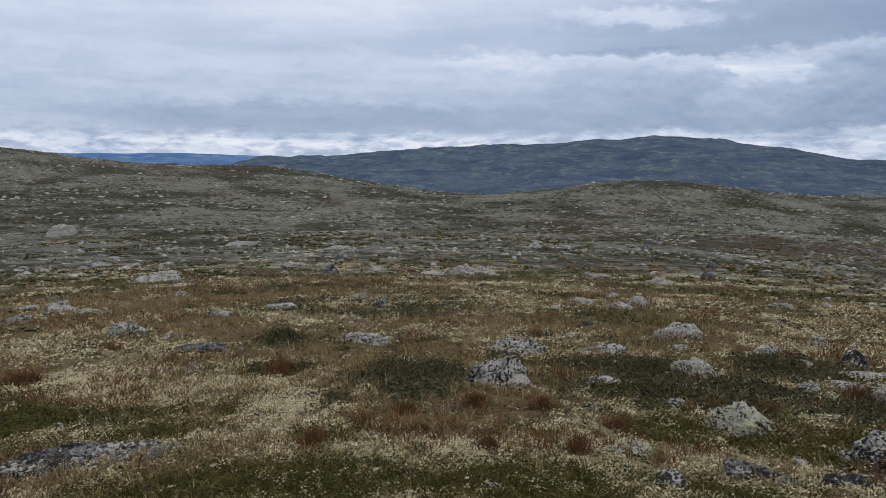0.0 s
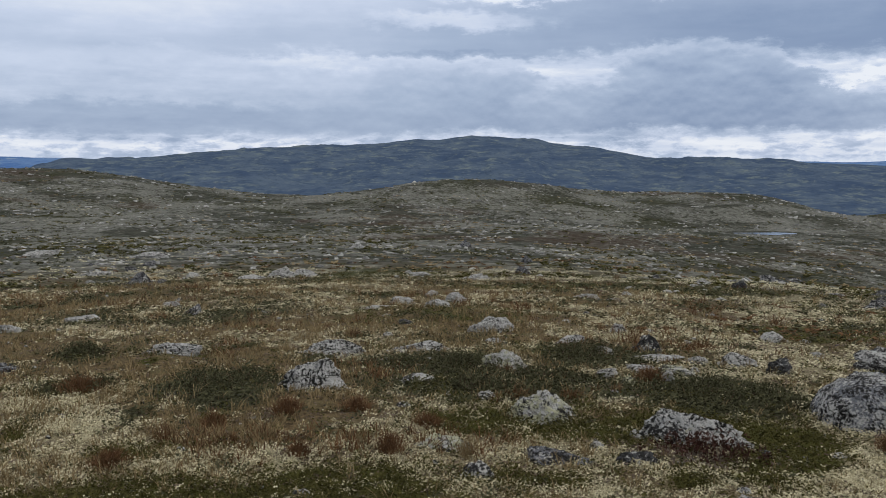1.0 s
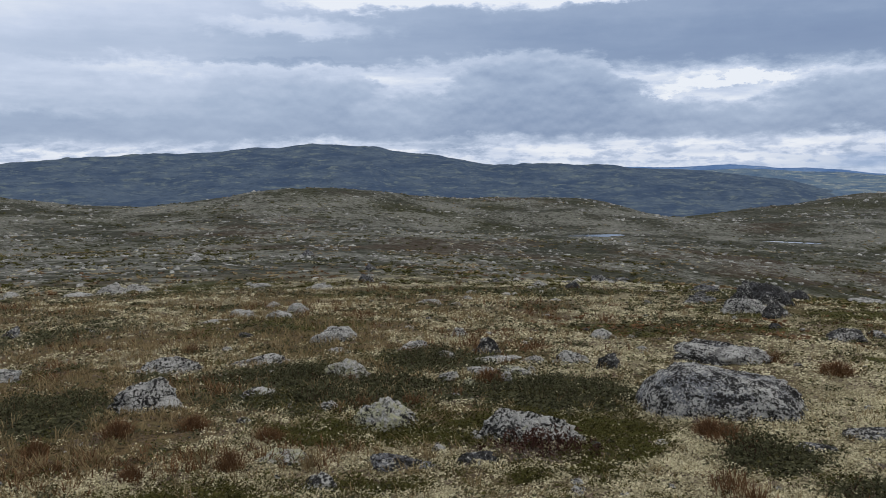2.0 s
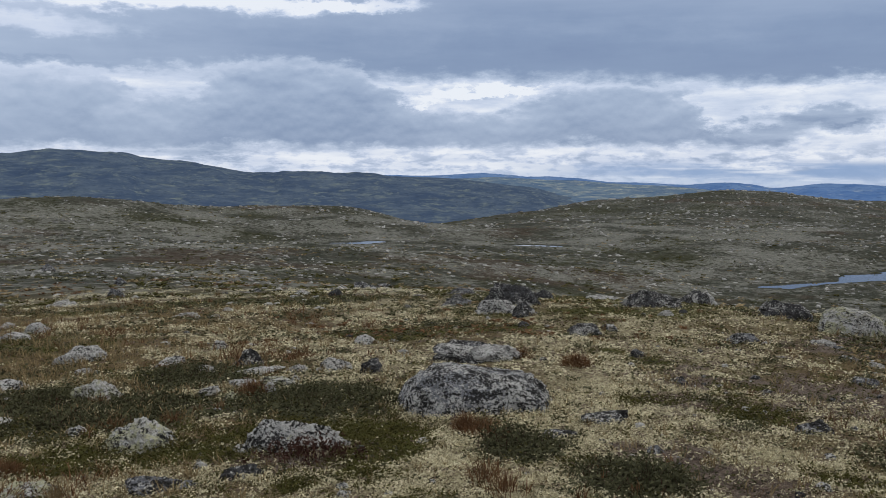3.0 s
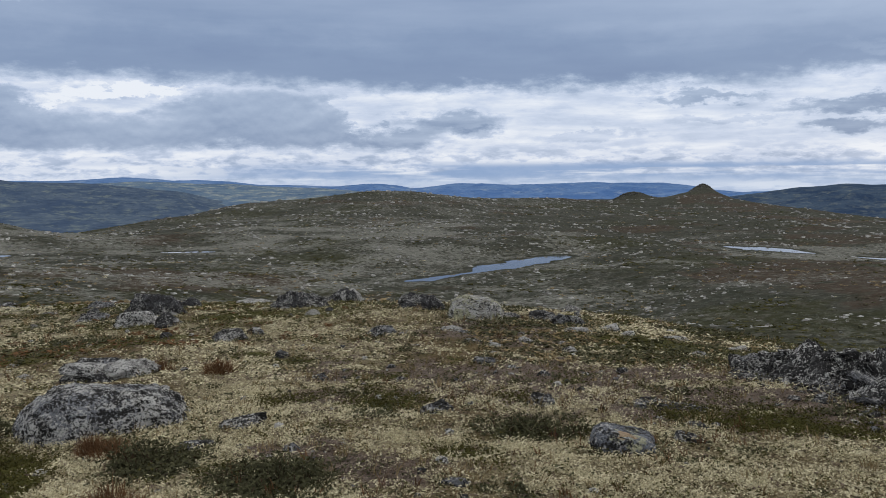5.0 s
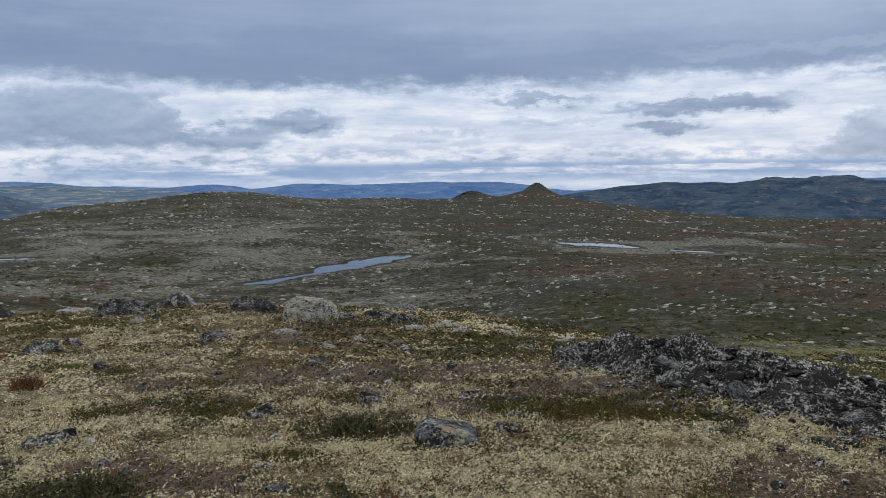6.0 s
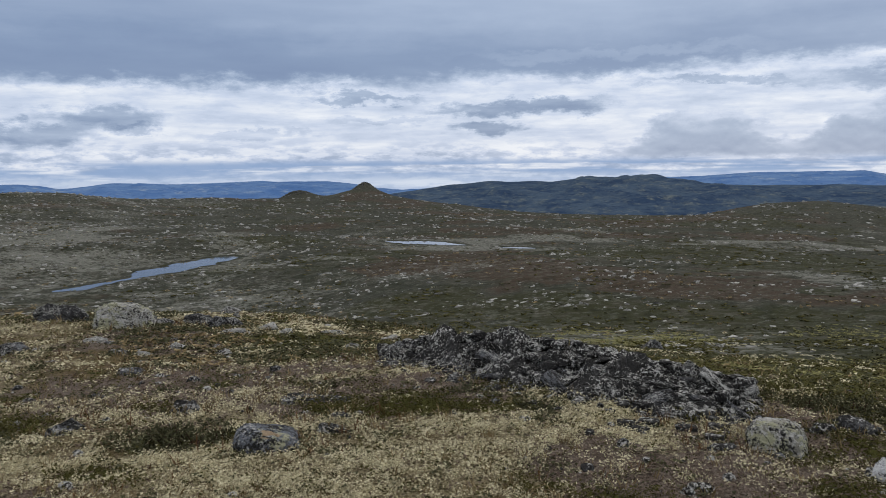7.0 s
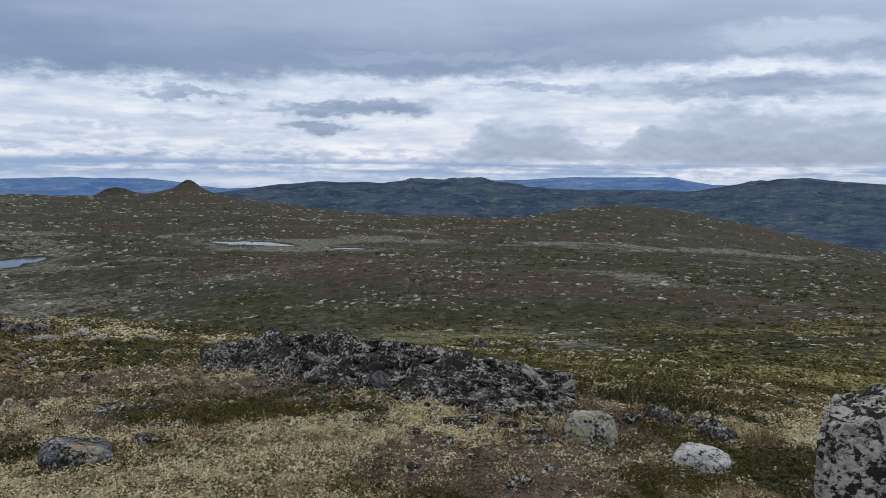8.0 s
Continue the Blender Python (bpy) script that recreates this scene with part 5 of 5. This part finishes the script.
def grass_odds(x, y, c):
    bearing = np.degrees(np.arctan2(-x, y))
    dry = 0.12 + 0.88 * smooth(-40, -18, bearing)
    return dry * (1 - 0.8 * np.clip(c[1] + c[3], 0, 1)) * (0.15 + 0.85 * clumps(x, y, 0.7, 92, -0.2, 0.3))


def russet_odds(x, y, c):
    bearing = np.degrees(np.arctan2(-x, y))
    return (0.10 + 0.9 * smooth(-45, -20, bearing)) * clumps(x, y, 1.3, 94, 0.12, 0.45) * (1 - np.clip(1.2 * c[1], 0, 1))


def green_odds(x, y, c):
    return np.clip(1.4 * c[1], 0, 1) + 0.05


def shrub_odds(x, y, c):
    return np.clip(1.1 * c[3], 0, 1) + 0.03


def heather_odds(x, y, c):
    return np.clip(1.2 * c[2], 0, 1) * (0.5 + 0.5 * clumps(x, y, 0.4, 96, -0.2, 0.2)) + 0.16


sow("lichen_cushions", PLANTS, 98000, 3.5, 8.5, lichen_odds, FLUFF, 0.058, 0.040, LICHEN, "cream reindeer lichen cushions covering the knoll", "lichen", 0.1)
sow("lichen_cushions", PLANTS, 84000, 8.5, 34, lichen_odds, CUSHION, 0.090, 0.042, LICHEN, "cream reindeer lichen cushions covering the knoll", "lichen", 0.1)
sow("dry_grass", PLANTS, 42000, 3.5, 24, grass_odds, GRASS, 0.075, 0.065, STRAW, "straw-coloured dry grass over the heath", "grass")
sow("russet_grass", PLANTS, 22000, 3.6, 30, russet_odds, GRASS, 0.08, 0.07, RUSSET, "russet autumn grass in drifts over the heath", "grass")
sow("crowberry_mat", PLANTS, 50000, 3.5, 8.5, green_odds, NEEDLES, 0.068, 0.055, MOSS, "low green crowberry mats", "heath plants")
sow("crowberry_mat", PLANTS, 56000, 8.5, 30, green_odds, SPRIG, 0.095, 0.050, MOSS, "low green crowberry mats", "heath plants")
sow("dwarf_shrub_mat", PLANTS, 140000, 3.6, 26, shrub_odds, SPRIG, 0.075, 0.05, TWIG, "dark dwarf shrubs spreading over the ground", "heath plants")
sow("heather_mat", PLANTS, 72000, 3.6, 26, heather_odds, SPRIG, 0.060, 0.028, HEATH, "purple-brown heather litter and sprigs", "heath plants")


def skirts():
    """Heath grown up against the feet of the stones on the knoll."""
    rng = np.random.default_rng(44)
    kinds = [("lichen_cushions", FLUFF[0], LICHEN, 0.058, 0.040, "cream lichen grown against the stones", "lichen", 0.45), ("dwarf_shrub_mat", SPRIG[0], TWIG, 0.070, 0.050, "dark heath sprigs grown against the stones", "heath plants", 0.30),
             ("dry_grass", GRASS[0], STRAW, 0.060, 0.060, "dry grass grown against the stones", "grass", 0.25)]
    spots = []
    for x, y, wide, deep, turn in FOOTINGS:
        if math.hypot(x, y) > 17 or wide < 0.15:
            continue
        n = int(34 * (wide + deep)) + 4
        a = rng.uniform(0, 6.283, n)
        ring = rng.normal(0.54, 0.045, n) + 0.04 * np.sin(3 * a + x)
        u, v = np.cos(a) * wide * ring, np.sin(a) * deep * ring
        c, d = math.cos(turn), math.sin(turn)
        spots.append(np.stack([x + u * c - v * d, y + u * d + v * c], -1))
    spots = np.concatenate(spots)
    pick = rng.uniform(0, 1, len(spots))
    at = 0.0
    for name, (pts, tris), mat, size, tall, label, category, share in kinds:
        m = (pick >= at) & (pick < at + share)
        at += share
        x, y, n = spots[m, 0], spots[m, 1], int(m.sum())
        grow = rng.uniform(0.6, 1.3, n) * np.clip(np.hypot(x, y) / 5, 0.9, 1.6)
        joined(name, pts, tris, x, y, height(x, y) - 0.005, size * grow, tall * grow, rng.uniform(0, 6.283, n), rng.normal(0, 0.2, n), mat, label, category)


skirts()


# the top of the knoll, all round
sow("lichen_cushions", PLANTS, 16000, 0.4, 3.5, lichen_odds, CUSHION, 0.066, 0.036, LICHEN, "cream reindeer lichen cushions on the knoll's top", "lichen", 0.1, 0.45, 180, -180, 3.5)
sow("dry_grass", PLANTS, 5000, 0.4, 3.5, grass_odds, GRASS, 0.075, 0.065, STRAW, "straw-coloured dry grass on the knoll's top", "grass", 0.25, 0.45, 180, -180, 3.5)
sow("crowberry_mat", PLANTS, 9000, 0.5, 3.5, green_odds, SPRIG, 0.068, 0.040, MOSS, "low green crowberry sprigs on the knoll's top", "heath plants", 0.25, 0.45, 180, -180, 3.5)
sow("heather_mat", PLANTS, 8000, 0.4, 3.5, heather_odds, SPRIG, 0.060, 0.028, HEATH, "purple-brown heather sprigs on the knoll's top", "heath plants", 0.25, 0.45, 180, -180, 3.5)


# the moor beyond the knoll: low hummocks of the same plants
HUMMOCK = [leaf_bunch(70 + k, 9, 0.55, 0.8, 0.45, 0.3, 0.1) for k in range(4)]


def far_dark(x, y, c):
    return 0.05 + 0.95 * clumps(x, y, 9.0, 102, -0.05, 0.4) * clumps(x, y, 2.5, 103, -0.2, 0.2)


def far_pale(x, y, c):
    east = smooth(-70, -95, np.degrees(np.arctan2(-x, y)))
    return np.clip(0.05 + c[0], 0, 1) * clumps(x, y, 7.0, 104, 0.0, 0.45) * (1 - 0.85 * east)


def far_green(x, y, c):
    return np.clip(0.1 + c[1], 0, 1) * clumps(x, y, 9.0, 106, -0.2, 0.3)


def far_brown(x, y, c):
    return np.clip(0.1 + c[2], 0, 1) * clumps(x, y, 11.0, 108, -0.2, 0.3) * (1 - 0.6 * smooth(-70, -95, np.degrees(np.arctan2(-x, y))))


sow("moor_shrubs", PLANTS, 30000, 18, 420, far_dark, HUMMOCK, 0.19, 0.09, TWIG, "dark shrub hummocks over the far moor", "heath plants", even=0.85)
sow("moor_lichen", PLANTS, 32000, 18, 420, far_pale, HUMMOCK, 0.13, 0.05, LICHEN, "pale lichen patches over the far moor", "lichen", even=0.85)
sow("moor_crowberry", PLANTS, 24000, 18, 420, far_green, HUMMOCK, 0.24, 0.11, MOSS, "green heath over the far moor", "heath plants", even=0.85)
sow("moor_grass", PLANTS, 18000, 18, 420, far_brown, HUMMOCK, 0.22, 0.10, STRAW, "brown grass over the far moor", "grass", even=0.85)


sow("moor_shrubs", PLANTS, 9000, 12, 60, far_dark, HUMMOCK, 0.13, 0.06, TWIG, "dark shrub hummocks on the western slope", "heath plants", right=-60)
sow("moor_grass", PLANTS, 7000, 12, 60, far_brown, HUMMOCK, 0.13, 0.06, RUSSET, "russet grass hummocks on the western slope", "grass", right=-60)


def slope_pale(x, y, c):
    return 0.9 * clumps(x, y, 1.6, 110, 0.02, 0.4) * (1 - np.clip(c[3] + c[2], 0, 1)) * smooth(10.5, 12.5, np.hypot(x, y))


def slope_yellow(x, y, c):
    return clumps(x, y, 5.0, 112, -0.12, 0.25) * (1 - 0.7 * smooth(48, 62, np.hypot(x, y)))


# heath on the slope just past the outcrop
sow("slope_shrubs", PLANTS, 9000, 10.5, 60, far_dark, HUMMOCK, 0.12, 0.05, TWIG, "dark shrub hummocks below the outcrop", "heath plants", left=-66)
sow("slope_crowberry", PLANTS, 10000, 10.5, 60, far_green, HUMMOCK, 0.12, 0.05, MOSS, "yellow-green heath below the outcrop", "heath plants", left=-66)
sow("slope_lichen", PLANTS, 14000, 9.5, 48, slope_pale, HUMMOCK, 0.100, 0.035, LICHEN, "pale lichen streaks below the outcrop", "lichen", left=-66)
sow("slope_moss", PLANTS, 27000, 11, 62, slope_yellow, HUMMOCK, 0.13, 0.04, YELLOW, "yellow-green moss streaks below the outcrop", "moss", left=-86)
sow("slope_grass", PLANTS, 9000, 10.5, 60, far_brown, HUMMOCK, 0.12, 0.05, STRAW, "brown grass below the outcrop", "grass", left=-66)


def gravel():
    rng = np.random.default_rng(31)
    for k, kind in enumerate("pwgd"):
        x, y, r = candidates(rng, 1100, 3.6, 24)
        c = covers(x, y)
        keep = rng.uniform(0, 1, len(x)) < 0.15 + 0.7 * c[2]
        x, y, r = x[keep], y[keep], r[keep]
        pts, tris = stone_shape(700 + k, 1, 5, 0.12, 0.2, 0.8)
        s = (0.015 + 0.06 * rng.uniform(0, 1, len(x)) ** 3) * (r / 3.6) ** 0.4
        joined("gravel", pts, tris, x, y, height(x, y), s, s * rng.uniform(0.3, 0.6, len(x)), rng.uniform(0, 6.283, len(x)), np.zeros(len(x)), ROCK[kind], "small loose stones between the heath plants", "gravel")


gravel()


def grass_tuft(x, y, wide, tall, mat, label, blades=420):
    """A single tussock: many fine blades that lean outwards from one foot."""
    global STONES
    STONES += 1
    pts, tris = blade_bunch(2000 + STONES, blades, 0.42, 0.20, 0.008)
    pts[:, 2] *= 1.12 - 1.5 * np.clip(np.hypot(pts[:, 0], pts[:, 1]) - 0.08, 0, 0.45) ** 1.3
    ob = new("grass_tuft", mesh_from("grass_tuft", pts * (wide, wide, tall), tris, mat, False))
    ob.matrix_world = pose(x, y, spot_z(x, y) - 0.005, 0, 4, STONES * 50 % 360)
    tagged(ob, label, "grass", "grass tufts on the knoll")


RUSSET_TUFT = "russet tuft of fine grass standing in lichen"
for x, y, wide, tall in [(0.97, 4.85, 0.19, 0.17), (-0.10, 5.67, 0.18, 0.17), (-0.62, 4.88, 0.26, 0.13), (0.43, 4.81, 0.15, 0.13), (0.39, 5.90, 0.24, 0.15), (0.88, 5.89, 0.24, 0.13),
                         (-3.60, 7.31, 0.44, 0.19), (-1.30, 7.42, 0.40, 0.19), (1.31, 5.40, 0.22, 0.12), (3.62, 6.80, 0.30, 0.19), (4.24, 4.55, 0.26, 0.17), (7.10, 6.03, 0.38, 0.17)]:
    grass_tuft(x, y, wide, tall, RUSSET, RUSSET_TUFT)
for x, y, wide, tall in [(7.07, 6.84, 0.38, 0.19), (5.27, 8.90, 0.34, 0.17), (3.44, 3.44, 0.28, 0.20), (4.21, 4.30, 0.36, 0.20), (3.38, 3.20, 0.30, 0.17), (2.16, 6.16, 0.26, 0.14),
                         (1.35, 10.40, 0.29, 0.14), (-0.38, 5.39, 0.19, 0.15), (4.48, 13.56, 0.55, 0.2), (-3.39, 8.83, 0.37, 0.13), (2.6, 6.1, 0.2, 0.14), (5.6, -2.75, 0.2, 0.16)]:
    grass_tuft(x, y, wide, tall, RUSSET, "thin drift of russet grass in lichen", 130)
grass_tuft(1.44, 4.79, 0.15, 0.16, STRAW, "straw-coloured tuft of grass beside a pale stone", 160)
grass_tuft(5.9, -3.35, 0.3, 0.2, STRAW, "straw-coloured tuft of grass beside dark stones", 220)


def dwarf_shrub(x, y, wide, long, tall, mat, label):
    """A spreading bush: low bent twigs and small leaves, uneven and open."""
    global STONES
    STONES += 1
    rng = np.random.default_rng(3000 + STONES)
    base = tagged(new("dwarf_shrub"), label, "shrub", "dwarf shrubs on the knoll")
    base.matrix_world = pose(x, y, spot_z(x, y), 0, 0, math.degrees(math.atan2(y, x)) - 90)
    tp, tt, lp, lt = [], [], [], []
    for k in range(int(115 * wide * long / 0.25) + 55):
        u, v = rng.normal(0, 0.48, 2)
        if u * u + v * v > 1.5 or rng.uniform() < 0.45 * value_noise(3 * u + STONES, 3 * v, 7):
            continue
        foot = np.array((u * wide, v * long, 0.0))
        gx, gy = (base.matrix_world @ Vector(foot))[:2]
        foot[2] = spot_z(gx, gy) - base.matrix_world.translation.z
        h = tall * rng.uniform(0.4, 1.0) * (1 - 0.4 * (u * u + v * v))
        tip = foot + np.array((*rng.normal(0, 0.5 * h, 2), h))
        s = np.array((*rng.normal(0, 1, 2), 0))
        s = s / np.linalg.norm(s) * 0.0035
        n = len(tp)
        tp += [foot - s, foot + s, tip]
        tt.append((n, n + 1, n + 2))
        for j in range(11):
            c = foot + (tip - foot) * rng.uniform(0.25, 1.0) + rng.normal(0, 0.018, 3)
            d = rng.normal(0, 1, 3) + (0, 0, 0.5)
            d /= np.linalg.norm(d)
            e = np.cross(d, rng.normal(size=3))
            e /= np.linalg.norm(e)
            n = len(lp)
            lp += [c - e * 0.008, c + e * 0.008, c + d * 0.030]
            lt.append((n, n + 1, n + 2))
    for name, p, f, m in (("stem", tp, tt, RED), ("foliage", lp, lt, mat)):
        ob = new(name, mesh_from(name, np.array(p), f, m, False))
        ob.parent = base
        tagged(ob, kind="stuff")


for x, y, wide, long in [(-0.15, 7.4, 0.50, 0.7), (2.06, 7.9, 0.75, 0.5), (3.67, 8.4, 0.48, 0.6), (-1.73, 9.65, 0.30, 0.3), (1.95, 6.53, 0.65, 0.36), (3.9, 6.25, 0.75, 0.5), (4.2, 3.95, 0.30, 0.35),
                         (4.15, 2.85, 0.38, 0.32), (5.9, 1.87, 0.45, 0.22), (7.0, -2.95, 0.8, 0.25), (2.75, 7.0, 0.40, 0.35), (-1.3, 7.6, 0.32, 0.3)]:
    dwarf_shrub(x, y, wide, long, 0.15, TWIG, "dark olive dwarf shrub with fine leaves, spreading low")
dwarf_shrub(3.0, 4.62, 0.40, 0.20, 0.16, RED, "dark red heath shrub growing over a low boulder")
